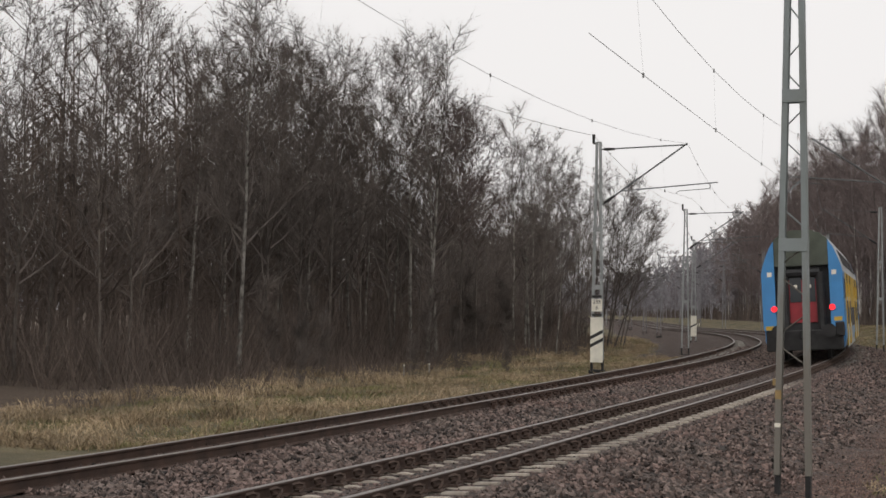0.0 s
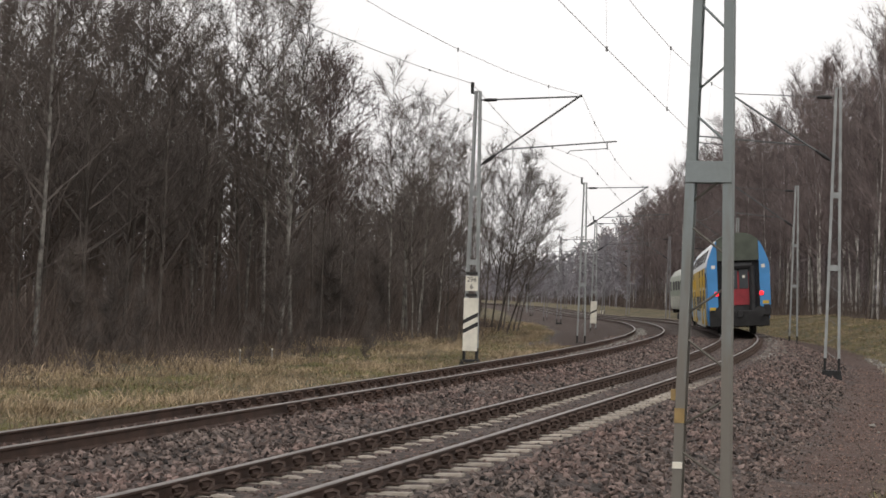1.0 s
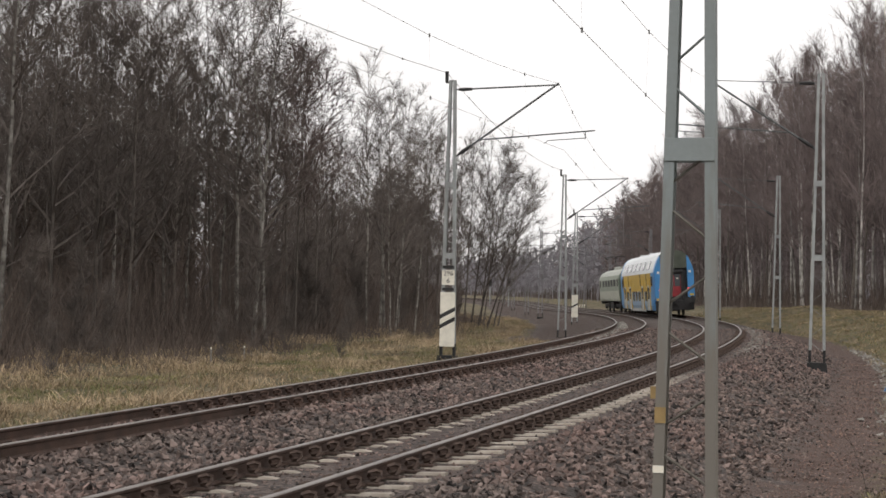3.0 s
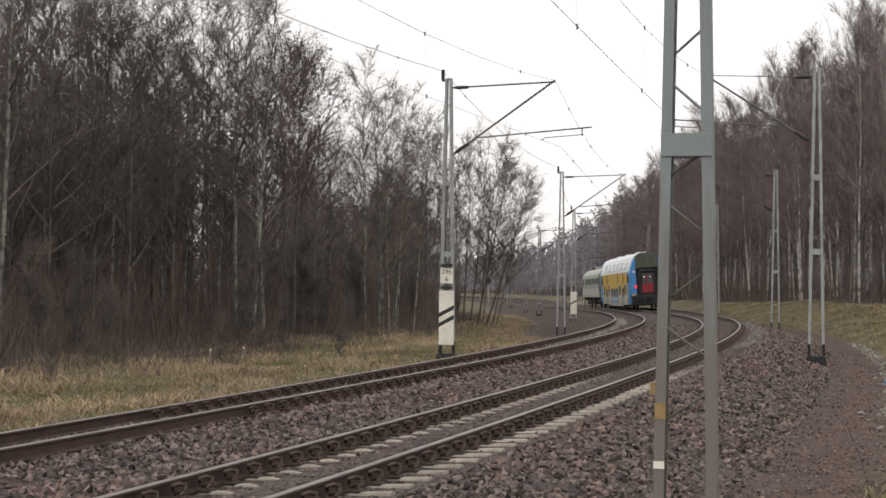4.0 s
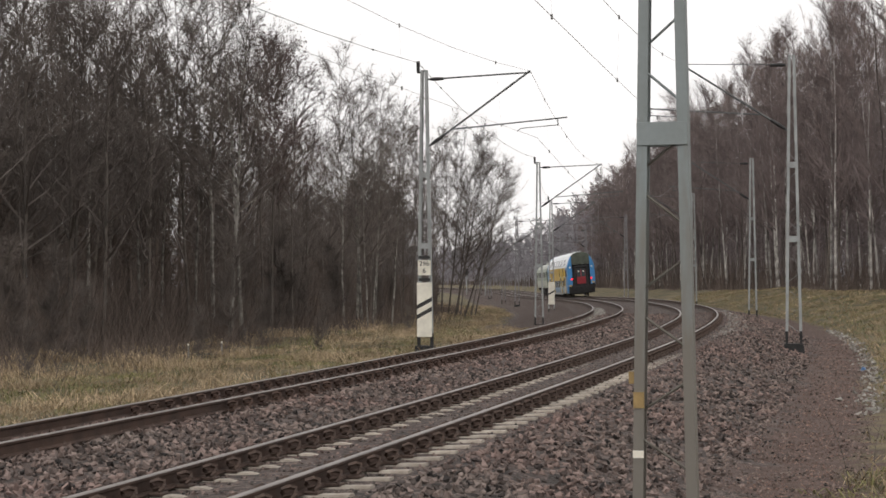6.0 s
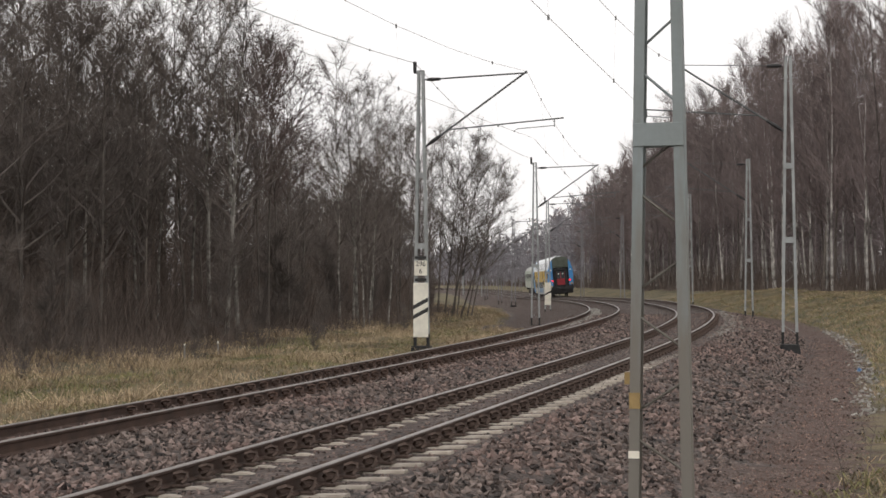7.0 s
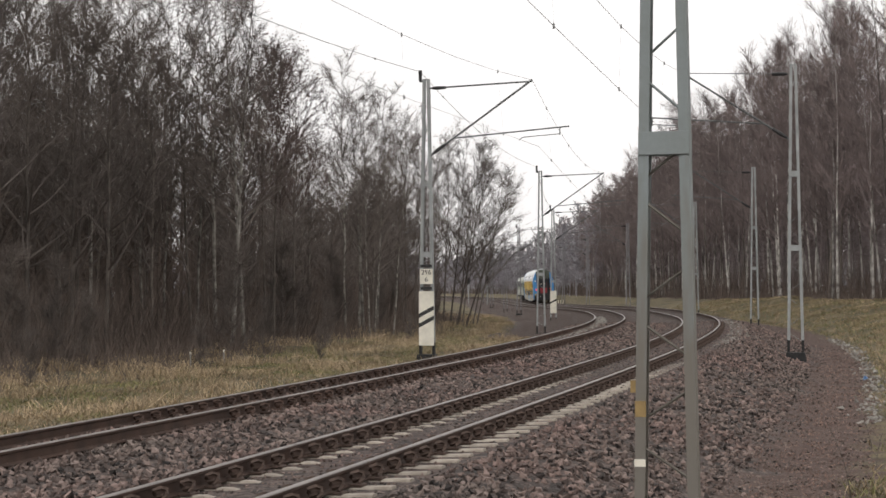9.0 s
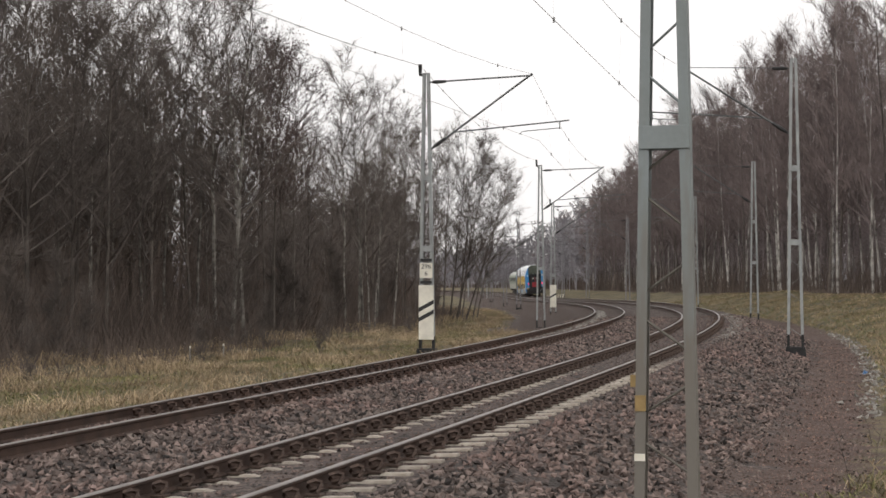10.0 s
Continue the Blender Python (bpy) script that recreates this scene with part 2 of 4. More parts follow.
# ---------------------------------------------------------------- mesh tools
class Build:
    """Collects vertices and faces of one mesh."""

    def __init__(self):
        self.v, self.f, self.mi = [], [], []

    def put(self, verts, faces, slot=0):
        k = len(self.v)
        self.v.extend(tuple(p) for p in verts)
        self.f.extend(tuple(i + k for i in q) for q in faces)
        self.mi.extend([slot] * len(faces))
        return self

    def box(self, c, size, turn=None, slot=0, taper=1.0):
        hx, hy, hz = (s / 2 for s in size)
        pts = [Vector((sx * hx * (taper if sz > 0 else 1), sy * hy * (taper if sz > 0 else 1), sz * hz)) for sz in (-1, 1) for sx, sy in ((-1, -1), (1, -1), (1, 1), (-1, 1))]
        if turn is not None:
            pts = [turn @ p for p in pts]
        return self.put([p + Vector(c) for p in pts], [(3, 2, 1, 0), (4, 5, 6, 7), (0, 1, 5, 4), (1, 2, 6, 5), (2, 3, 7, 6), (3, 0, 4, 7)], slot)

    def bevelled(self, c, size, e=0.01, turn=None, slot=0):
        """A box with its edges cut, by three slices."""
        hx, hy, hz = (s / 2 for s in size)
        rings = []
        for z, k in ((-hz, e), (-hz + e, 0), (hz - e, 0), (hz, e)):
            x, y = hx - k, hy - k
            rings.append([(-x + e, -y, z), (x - e, -y, z), (x, -y + e, z), (x, y - e, z), (x - e, y, z), (-x + e, y, z), (-x, y - e, z), (-x, -y + e, z)])
        pts = [Vector(p) for r in rings for p in r]
        if turn is not None:
            pts = [turn @ p for p in pts]
        faces = [tuple(range(7, -1, -1)), tuple(range(24, 32))]
        faces += [(r * 8 + i, r * 8 + (i + 1) % 8, r * 8 + 8 + (i + 1) % 8, r * 8 + 8 + i) for r in range(3) for i in range(8)]
        return self.put([p + Vector(c) for p in pts], faces, slot)

    def tube(self, pts, radii, sides=6, caps=True, slot=0):
        pts = [Vector(p) for p in pts]
        radii = [radii] * len(pts) if isinstance(radii, (int, float)) else radii
        k = len(self.v)
        for i, p in enumerate(pts):
            d = (pts[min(i + 1, len(pts) - 1)] - pts[max(i - 1, 0)]).normalized()
            a = d.cross(Vector((0.31, 0.95, 0.05)) if abs(d.z) > 0.8 else Vector((0, 0, 1))).normalized()
            b = d.cross(a)
            for j in range(sides):
                w = 2 * math.pi * j / sides
                self.v.append(tuple(p + radii[i] * (math.cos(w) * a + math.sin(w) * b)))
        for i in range(len(pts) - 1):
            for j in range(sides):
                q = (j + 1) % sides
                self.f.append((k + i * sides + j, k + i * sides + q, k + (i + 1) * sides + q, k + (i + 1) * sides + j))
                self.mi.append(slot)
        if caps:
            self.f.append(tuple(k + j for j in range(sides - 1, -1, -1)))
            self.f.append(tuple(k + (len(pts) - 1) * sides + j for j in range(sides)))
            self.mi += [slot, slot]
        return self

    def spike(self, p, q, r):
        """A thin pointed twig of three faces."""
        p, q = Vector(p), Vector(q)
        d = (q - p).normalized()
        a = d.cross(Vector((0.2, 0.3, 0.93))).normalized() * r
        b = d.cross(a)
        k = len(self.v)
        self.v += [tuple(p + a), tuple(p - a * 0.5 + b * 0.87), tuple(p - a * 0.5 - b * 0.87), tuple(q)]
        self.f += [(k, k + 1, k + 3), (k + 1, k + 2, k + 3), (k + 2, k, k + 3)]
        self.mi += [0, 0, 0]

    def blade(self, p, q, r, side):
        """The finest twigs: one slim face."""
        k = len(self.v)
        d = (q - p).cross(side).normalized() * r
        self.v += [tuple(p - d), tuple(p + d), tuple(q)]
        self.f.append((k, k + 1, k + 2))
        self.mi.append(0)

    def sweep(self, section, y0, y1, slot=0, caps=True, slots=None):
        """A closed section in x and z, drawn out along y."""
        n = len(section)
        k = len(self.v)
        for y in (y0, y1):
            self.v += [(x, y, z) for x, z in section]
        for i in range(n):
            j = (i + 1) % n
            self.f.append((k + i, k + j, k + n + j, k + n + i))
            self.mi.append(slots[i] if slots else slot)
        if caps:
            self.f += [tuple(k + i for i in range(n - 1, -1, -1)), tuple(k + n + i for i in range(n))]
            self.mi += [slot, slot]
        return self

    def mesh(self, name, *materials, smooth=False):
        me = bpy.data.meshes.new(name)
        me.from_pydata(self.v, [], self.f)
        for m in materials:
            me.materials.append(m)
        if len(materials) > 1:
            me.polygons.foreach_set("material_index", self.mi)
        if smooth:
            me.polygons.foreach_set("use_smooth", [True] * len(self.f))
        me.update()
        return me


def part(name, built, material, parent, label="", at=None, smooth=False):
    """ONE mesh object under a thing or a part."""
    me = built if isinstance(built, bpy.types.Mesh) else built.mesh(name, *(material if isinstance(material, tuple) else (material,)), smooth=smooth)
    ob = new(name, me)
    ob.parent = parent
    if at is not None:
        ob.matrix_basis = at
    return tagged(ob, label)


def thing(name, label, category, group="", at=None, kind=""):
    ob = new(name)
    ob.empty_display_size = 0.3
    if at is not None:
        ob.matrix_basis = at
    return tagged(ob, label, category, group, kind)


# ---------------------------------------------------------------- the line: a bend to the left that straightens out
STEP = 0.5
S0, S1 = -60.0, 900.0
S = np.arange(S0, S1, STEP)
KS = [-60, 0, 25, 50, 70, 90, 110, 130, 160, 200, 250, 340, 900]
KV = [0.0004, 0.00068, 0.00128, 0.00381, 0.00311, 0.00152, 0.00273, 0.00057, 0.00002, -0.00040, 0.00037, 0.00050, 0.00052]
TURN_S = np.interp(S, KS, KV)
i0 = int(round((0 - S0) / STEP))
HEAD = -np.concatenate([[0], np.cumsum((TURN_S[1:] + TURN_S[:-1]) / 2 * STEP)])
HEAD = HEAD - HEAD[i0] + 0.27287
PX = np.concatenate([[0], np.cumsum((np.sin(HEAD[1:]) + np.sin(HEAD[:-1])) / 2 * STEP)])
PY = np.concatenate([[0], np.cumsum((np.cos(HEAD[1:]) + np.cos(HEAD[:-1])) / 2 * STEP)])
PX, PY = PX - PX[i0] - 2.96672, PY - PY[i0] + 12.0
PZ = np.interp(S, [-60, 0, 50, 70, 110, 130, 200, 340, 900], [-0.2, 0, 0.42, 0.475, 0.455, 0.42, 0.12, 0.32, 0.5])
GAUGE = 1.507


def cant(s):
    return np.interp(s, [0, 100], [0.052, 0.109])


def track_gap(s):
    """From the near track's centre to the far one's."""
    return 4.138 + 0.10 * np.exp(-np.asarray(s) / 40.0)



def at(s, o=0.0, z=0.0):
    """The place s metres along the near track and o metres to its right, z above its inner rail."""
    x, y, h, b = (float(np.interp(s, S, q)) for q in (PX, PY, HEAD, PZ))
    return Vector((x + math.cos(h) * o, y - math.sin(h) * o, b + z))


def heading(s):
    return float(np.interp(s, S, HEAD))


def upright(s, o=0.0, z=0.0, roll=0.0):
    """A pose whose y runs along the line and whose x points to its right."""
    p = at(s, o, z)
    return Matrix.Translation(p) @ Matrix.Rotation(-heading(s), 4, "Z") @ Matrix.Rotation(roll, 4, "Y")


# ---------------------------------------------------------------- ground
PROFILE_O = [-4000, -70, -40, -24, -16, -10, -7.5, -6.4, -5.6, -2.9, -2.1, -1.45, 1.45, 2.0, 3.6, 4.2, 5.3, 6.0, 7.0, 9.0, 12.0, 16, 30, 70, 4000]
PROFILE_Z = [-0.4, -0.2, -0.3, -0.5, -0.62, -0.66, -0.62, -0.48, -0.255, -0.255, -0.25, -0.200, -0.200, -0.24, -0.62, -0.70, -0.74, -0.70, -0.32, 0.10, 0.62, 0.85, 1.2, 1.5, 1.5]


def ground_z(s, o):
    z = np.interp(o, PROFILE_O, PROFILE_Z)
    far = np.clip((abs(o) - 6.0) / 4.0, 0, 1)
    w = noise.noise(Vector((s * 0.35, o * 0.35, 3.0))) * 0.16 + noise.noise(Vector((s * 0.09, o * 0.09, 9.0))) * 0.22
    n2 = noise.noise(Vector((s * 1.1, o * 1.1, 5.0))) * 0.035 * np.clip((abs(o + 2) - 3.4) / 1.0, 0.15, 1)
    tilt = float(cant(s)) * float(np.interp(o, [-1.5, -0.75, 0.75, 1.5, 2.2, 3.8], [0, 0, 1, 1.25, 1.1, 0]))
    tilt += float(np.interp(s, [0, 100], [0.10, 0.06])) * float(np.interp(o, [-5.6, -4.9, -3.4, -2.8, -2.0], [0, 0, 1, 1, 0]))
    tilt -= 0.27 * float(np.interp(s, [55, 75, 200, 260], [0, 1, 1, 0])) * float(np.interp(o, [-16, -12, -6.6, -6.0], [0, 1, 1, 0]))
    return float(z + far * w + n2 + tilt + float(np.interp(s, S, PZ)))


def on_ground(s, o, dz=0.0):
    p = at(s, o)
    p.z = ground_z(s, o) + dz
    return p


def build_ground():
    o_list = [-70, -60, -50, -40, -34, -28, -24, -21, -18.5, -17, -16, -15, -14, -13, -12, -11, -10, -9.2, -8.5, -7.9, -7.4, -6.9, -6.4, -6.0, -5.6, -4.9, -4.2, -3.5,
              -2.9, -2.5, -2.1, -1.75, -1.45, -0.7, 0, 0.7, 1.45, 1.7, 2.0, 2.4, 2.8, 3.2, 3.6, 3.9, 4.2, 4.6, 5.0, 5.3, 5.7, 6.0, 6.4, 7.0, 7.6, 8.3, 9.0, 9.8, 10.8, 12, 13.5, 15, 18, 22, 30, 40, 55, 70]
    s_list = list(np.arange(-60, 130, 1.0)) + list(np.arange(130, 300, 4.0)) + list(np.arange(300, 896, 16.0))
    verts, across, faces = [], [], []
    w = len(o_list) + 2
    for r, s in enumerate([-60.0] + s_list + [880.0]):
        edge = r == 0 or r == len(s_list) + 1
        reach = -3500 if r == 0 else 4500
        for c, o in enumerate([-70] + o_list + [70]):
            p = on_ground(s, o)
            if edge:
                p.y = reach
                p.x = p.x * 3
            if c == 0:
                p.x, p.y = -3500, p.y * 1.0
            if c == w - 1:
                p.x = 3500
            verts.append(tuple(p))
            bare = 3.3 * float(np.interp(s, [52, 70], [0, 1])) * float(np.interp(o, [-16, -11, -6.5, -6.0], [0, 1, 1, 0]))
            across.append(o + bare if 0 < c < w - 1 else o * 50)
    rows = len(s_list) + 2
    for r in range(rows - 1):
        for c in range(w - 1):
            a = r * w + c
            faces.append((a, a + 1, a + w + 1, a + w))
    me = bpy.data.meshes.new("ground")
    me.from_pydata(verts, [], faces)
    me.attributes.new("across", "FLOAT", "POINT").data.foreach_set("value", across)
    me.materials.append(M_GROUND)
    me.polygons.foreach_set("use_smooth", [True] * len(faces))
    tagged(new("ground", me), "purple-grey ballast bed, trodden path and rough winter grass", "ground", kind="structure")


build_ground()

# ---------------------------------------------------------------- tracks
RAIL_SECTION = [(-0.072, -0.172), (0.072, -0.172), (0.072, -0.160), (0.014, -0.138), (0.009, -0.05), (0.034, -0.036), (0.036, -0.010), (0.028, 0.0), (-0.028, 0.0), (-0.036, -0.010), (-0.034, -0.036), (-0.009, -0.05), (-0.014, -0.138), (-0.072, -0.160)]
RAIL_SLOTS = [0] * 14
RAIL_SLOTS[7] = 1
RAIL_SLOTS[6] = RAIL_SLOTS[8] = 1


def rail_mesh(off, lift):
    b = Build()
    ss = list(np.arange(-60, 160, 1.0)) + list(np.arange(160, 860, 5.0))
    n = len(RAIL_SECTION)
    for s in ss:
        o, dz = off(s), lift(s)
        for x, z in RAIL_SECTION:
            b.v.append(tuple(at(s, o + x, z + dz)))
    for r in range(len(ss) - 1):
        for i in range(n):
            j = (i + 1) % n
            b.f.append((r * n + i, r * n + j, (r + 1) * n + j, (r + 1) * n + i))
            b.mi.append(RAIL_SLOTS[i])
    return b


def sleeper_mesh(width=0.215):
    """A concrete sleeper: deep rail seats, a lower middle, sloping flanks."""
    b = Build()
    sec = [(-1.25, 0.0), (-0.45, 0.0), (-0.3, -0.035), (0.3, -0.035), (0.45, 0.0), (1.25, 0.0)]
    k = 0
    for x, z in sec:
        top = width / 2 - 0.045
        b.v += [(x, -width / 2, z - 0.2), (x, -top - 0.012, z - 0.02), (x, -top, z), (x, top, z), (x, top + 0.012, z - 0.02), (x, width / 2, z - 0.2)]
    for i in range(len(sec) - 1):
        for j in range(5):
            a = i * 6 + j
            b.f.append((a, a + 6, a + 7, a + 1))
            b.mi.append(0)
    b.f += [(0, 1, 2, 3, 4, 5), tuple(range(35, 29, -1))]
    b.mi += [0, 0]
    return b


def clip_shape(b, c, turn):
    """A sprung rail fastening: a base plate, a coiled clip and its shoulder."""
    b.bevelled(c + turn @ Vector((0, 0, -0.012)), (0.15, 0.16, 0.035), 0.008, turn)
    ring = [(0.062 * math.cos(w), 0.05 * math.sin(2 * w), 0.058 + 0.058 * math.sin(w)) for w in (2 * math.pi * i / 8 for i in range(9))]
    b.tube([c + turn @ Vector(p) for p in ring], 0.023, 4, False)
    b.tube([c + turn @ Vector((-0.05, 0, 0.03)), c + turn @ Vector((0.03, 0, 0.05))], 0.024, 5)


def build_track(name, label, centre, lift_in, lift_out, sleeper_material, first, count, sunk, pinned):
    tr = thing(name, label, "railway track", "tracks", kind="structure")
    part("rail", rail_mesh(lambda s: centre(s) - GAUGE / 2, lift_in), (M_RAIL, M_HEAD), tr, "worn steel rail on the inside of the bend")
    part("rail", rail_mesh(lambda s: centre(s) + GAUGE / 2, lift_out), (M_RAIL, M_HEAD), tr, "worn steel rail on the outside of the bend")
    me = sleeper_mesh().mesh("sleeper", sleeper_material)
    rnd = random.Random(5)
    for i in range(count):
        s = first + 0.6 * i
        roll = -math.atan2(lift_out(s) - lift_in(s), GAUGE)
        m = upright(s, centre(s), (lift_in(s) + lift_out(s)) / 2 - 0.178 - sunk - float(np.interp(s, [20, 33], [0.0, 0.045])), roll) @ Matrix.Rotation(rnd.uniform(-0.012, 0.012), 4, "Z")
        ob = new("sleeper", me)
        ob.parent = tr
        ob.matrix_basis = m
    b = Build()
    for i in range(pinned):
        s = first + 0.6 * i
        turn = Matrix.Rotation(-heading(s), 3, "Z")
        for side, lf in ((-1, lift_in), (1, lift_out)):
            for flank in (-1, 1):
                p = at(s, centre(s) + side * GAUGE / 2 + flank * 0.125, lf(s) - 0.150)
                clip_shape(b, p, turn @ Matrix.Rotation(0 if flank > 0 else math.pi, 3, "Z"))
    tagged(part("rail_fastenings", b, M_CLIP if sleeper_material is M_SLEEPER else M_RAIL, tr, "rusty bolted rail fastenings"), kind="stuff")
    return tr


# ---------------------------------------------------------------- masts of the overhead line

def lattice_mast(s, o, base, arm, label, near=False, board=0, pot=False, lean=0.0, height=8.4, bury=0.0):
    """A tapered twin-channel mast; its legs stand across the line. arm: +1 reaches to the right of the line's direction, -1 to the left."""
    p = at(s, o)
    m = Matrix.Translation((p.x, p.y, base)) @ Matrix.Rotation(-heading(s), 4, "Z")
    mast = thing("catenary_mast", label, "mast", "catenary masts", m)
    # Masts past s = 130 take the paint with haze in its colour.
    paint = M_PAINT if near else M_PAINT_OLD if s < 130 else M_PAINT_HAZED
    lw, ld, th = (0.086 if near else 0.082), 0.16, 0.011
    foot, tip_half = (0.262, 0.112) if near else (0.245, 0.105)

    def half(z):
        return foot + (tip_half - foot) * z / height - lw / 2

    z0 = -0.30 if near else 0.34
    for sx in (-1, 1):
        b = Build()
        c = [(-lw / 2, -ld / 2), (lw / 2, -ld / 2), (lw / 2, ld / 2), (-lw / 2, ld / 2), (-lw / 2, ld / 2 - th), (lw / 2 - th, ld / 2 - th), (lw / 2 - th, th - ld / 2), (-lw / 2, th - ld / 2)]
        c = c if sx > 0 else [(-x, y) for x, y in reversed(c)]
        rings = [[(sx * half(z) + x, y, z) for x, y in c] for z in (z0, height)]
        b.put(rings[0] + rings[1], [(i, (i + 1) % 8, 8 + (i + 1) % 8, 8 + i) for i in range(8)] + [(7, 6, 1, 0), (6, 5, 2, 1), (5, 4, 3, 2), (8, 9, 14, 15), (9, 10, 13, 14), (10, 11, 12, 13)])
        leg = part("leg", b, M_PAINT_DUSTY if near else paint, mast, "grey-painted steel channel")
        part("stub", Build().box((sx * half(0), 0, z0 - 0.22), (0.075, 0.14, 0.46)), M_TAR, leg, "tarred foot of the channel")
        if near and sx < 0:
            y = -ld / 2 - 0.006
            part("ochre_band", Build().box((sx * half(0.85), y, 0.86), (lw + 0.004, 0.006, 0.13)), M_YELLOW, leg, "ochre paint mark")
            part("white_band", Build().box((sx * half(0.4), y, 0.42), (lw + 0.004, 0.006, 0.06)), M_WHITE, leg, "white paint mark")
            part("tag_plate", Build().bevelled((sx * (half(1.0) + lw / 2 + 0.022), y + 0.03, 1.04), (0.05, 0.012, 0.10), 0.003), M_YELLOW, leg, "small ochre plate")
    for zc in (3.03, 5.2) if height > 6 else (3.0,):
        for y in (-ld / 2 - 0.008, ld / 2 + 0.008):
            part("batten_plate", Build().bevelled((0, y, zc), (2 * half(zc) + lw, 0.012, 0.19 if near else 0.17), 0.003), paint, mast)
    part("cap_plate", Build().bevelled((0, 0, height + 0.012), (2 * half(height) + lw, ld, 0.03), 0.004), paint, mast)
    # lacing: pairs of bars that spread from the left channel to the right one
    for k in range(8):
        zc = 0.66 + k
        if zc > height - 0.5:
            break
        for up in (-1, 1):
            y = (ld / 2 - 0.02) * up
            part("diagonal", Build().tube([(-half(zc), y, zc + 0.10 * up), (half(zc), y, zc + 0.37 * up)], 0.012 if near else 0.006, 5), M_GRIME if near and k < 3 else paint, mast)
    b = Build().box((0, 0, z0 - 0.56), (0.66, 0.52, 0.40), taper=0.82)
    part("footing", b, M_TAR, mast, "tarred concrete footing block")
    if bury:
        part("footing_pier", Build().box((0, 0, z0 - 0.66 - bury / 2), (0.6, 0.48, bury)), M_TAR, mast)
    if board:
        face = -ld / 2 - 0.022
        up = 0.0 if board == 1 else 0.42
        wplate = part("marker_board", Build().bevelled((0, face, 1.08 + up), (0.47, 0.016, 1.66), 0.004), M_WHITE, mast, "white board with two black stripes")
        for zc in (0.98, 1.28) if board == 1 else (1.55,):
            part("stripe", Build().put([(-0.234, face - 0.0125, zc - 0.19), (0.234, face - 0.0125, zc + 0.06), (0.234, face - 0.0125, zc + 0.19), (-0.234, face - 0.0125, zc - 0.06),
                                        (-0.234, face - 0.009, zc - 0.19), (0.234, face - 0.009, zc + 0.06), (0.234, face - 0.009, zc + 0.19), (-0.234, face - 0.009, zc - 0.06)],
                                       [(0, 1, 2, 3), (7, 6, 5, 4), (0, 4, 5, 1), (1, 5, 6, 2), (2, 6, 7, 3), (3, 7, 4, 0)]), M_BLACK, wplate)
    if board == 1:
        sgn = part("kilometre_plate", Build().bevelled((0, face, 2.36), (0.40, 0.014, 0.46), 0.004), M_WHITE, mast, "white plate with black kilometre figures")
        for txt, z, size in (("296", 2.42, 0.21), ("6", 2.20, 0.21)):
            cu = bpy.data.curves.new("figures", "FONT")
            cu.body, cu.size, cu.align_x, cu.extrude = txt, size, "CENTER", 0.002
            cu.materials.append(M_BLACK)
            ob = new("figures", cu)
            ob.parent = sgn
            ob.matrix_basis = pose(0, face - 0.010, z, 90, 0, 0)
        for zc in (2.0, 2.68):
            part("black_band", Build().box((0, face, zc), (0.36, 0.012, 0.09)), M_BLACK, mast)
    if pot:
        ins = part("feeder_insulator", Build().tube([(-0.19, 0, height - 0.04), (-0.19, 0, height + 0.30)], [0.05, 0.06], 8), M_DARK, mast, "dark feeder insulator")
        part("bracket", Build().box((-0.15, 0, height - 0.04), (0.14, 0.05, 0.05)), M_DARK, ins)
    if arm:
        e = half(height) * arm
        reach = ARM_REACH * arm
        zt, zs0 = height - 0.26, height - (2.34 if arm > 0 else 2.2)
        rod = part("tension_rod", Build().tube([(e, 0, zt), (reach, 0, zt + 0.12)], 0.028 if arm > 0 else 0.014, 6), M_ARM, mast)
        part("insulator", Build().tube([(e + 0.12 * arm, 0, zt), (e + 0.25 * arm, 0, zt + 0.004), (e + 0.55 * arm, 0, zt + 0.009)], [0.035, 0.06, 0.045], 8), M_DARK, rod)
        strut = part("strut", Build().tube([(half(6) * arm, 0, zs0), (reach, 0, zt + 0.17)], 0.033, 6), M_ARM, mast)
        a, c = Vector((half(6) * arm, 0, zs0)), Vector((reach, 0, zt + 0.17))
        part("insulator", Build().tube([a.lerp(c, 0.03), a.lerp(c, 0.08), a.lerp(c, 0.16)], [0.035, 0.065, 0.045], 8), M_DARK, strut)
        k = a.lerp(c, 0.235)
        tip = Vector((reach + 1.12 * arm, 0, k.z + 0.28))
        reg = part("registration_tube", Build().tube([k, tip], 0.024, 6), M_ARM, mast)
        part("drop_bracket", Build().tube([tip.lerp(k, 0.08), tip.lerp(k, 0.08) + Vector((0, 0, -0.24))], 0.016, 5), M_ARM, reg)
        h = tip.lerp(k, 0.08) + Vector((0, 0, -0.2))
        part("steady_arm", Build().tube([h, h + Vector((-1.15 * arm, 0, -0.08)), h + Vector((-1.25 * arm, 0, -0.17))], 0.014, 5), M_ARM, reg)
    return mast


ARM_REACH = 3.3

# s along the line, o across it, base height, label
RIGHT_MASTS = [(3.1, 4.11, -0.03), (39.6, 3.46, 0.0), (80.3, 3.55, -0.06), (116.5, 3.95, 0.0), (156, 3.5, 0.0), (196, 3.5, -0.1), (236, 3.5, 0.0), (276, 3.5, 0.1), (318, 3.5, 0.2)]
LEFT_MASTS = [(0.0, -7.4, -0.3), (39.6, -7.59, -0.10), (77.4, -7.70, -0.35), (115.6, -6.72, -0.50), (156.0, -7.2, -0.35), (190.0, -6.8, -0.6), (232, -7.0, -0.4), (275, -7.0, -0.3)]


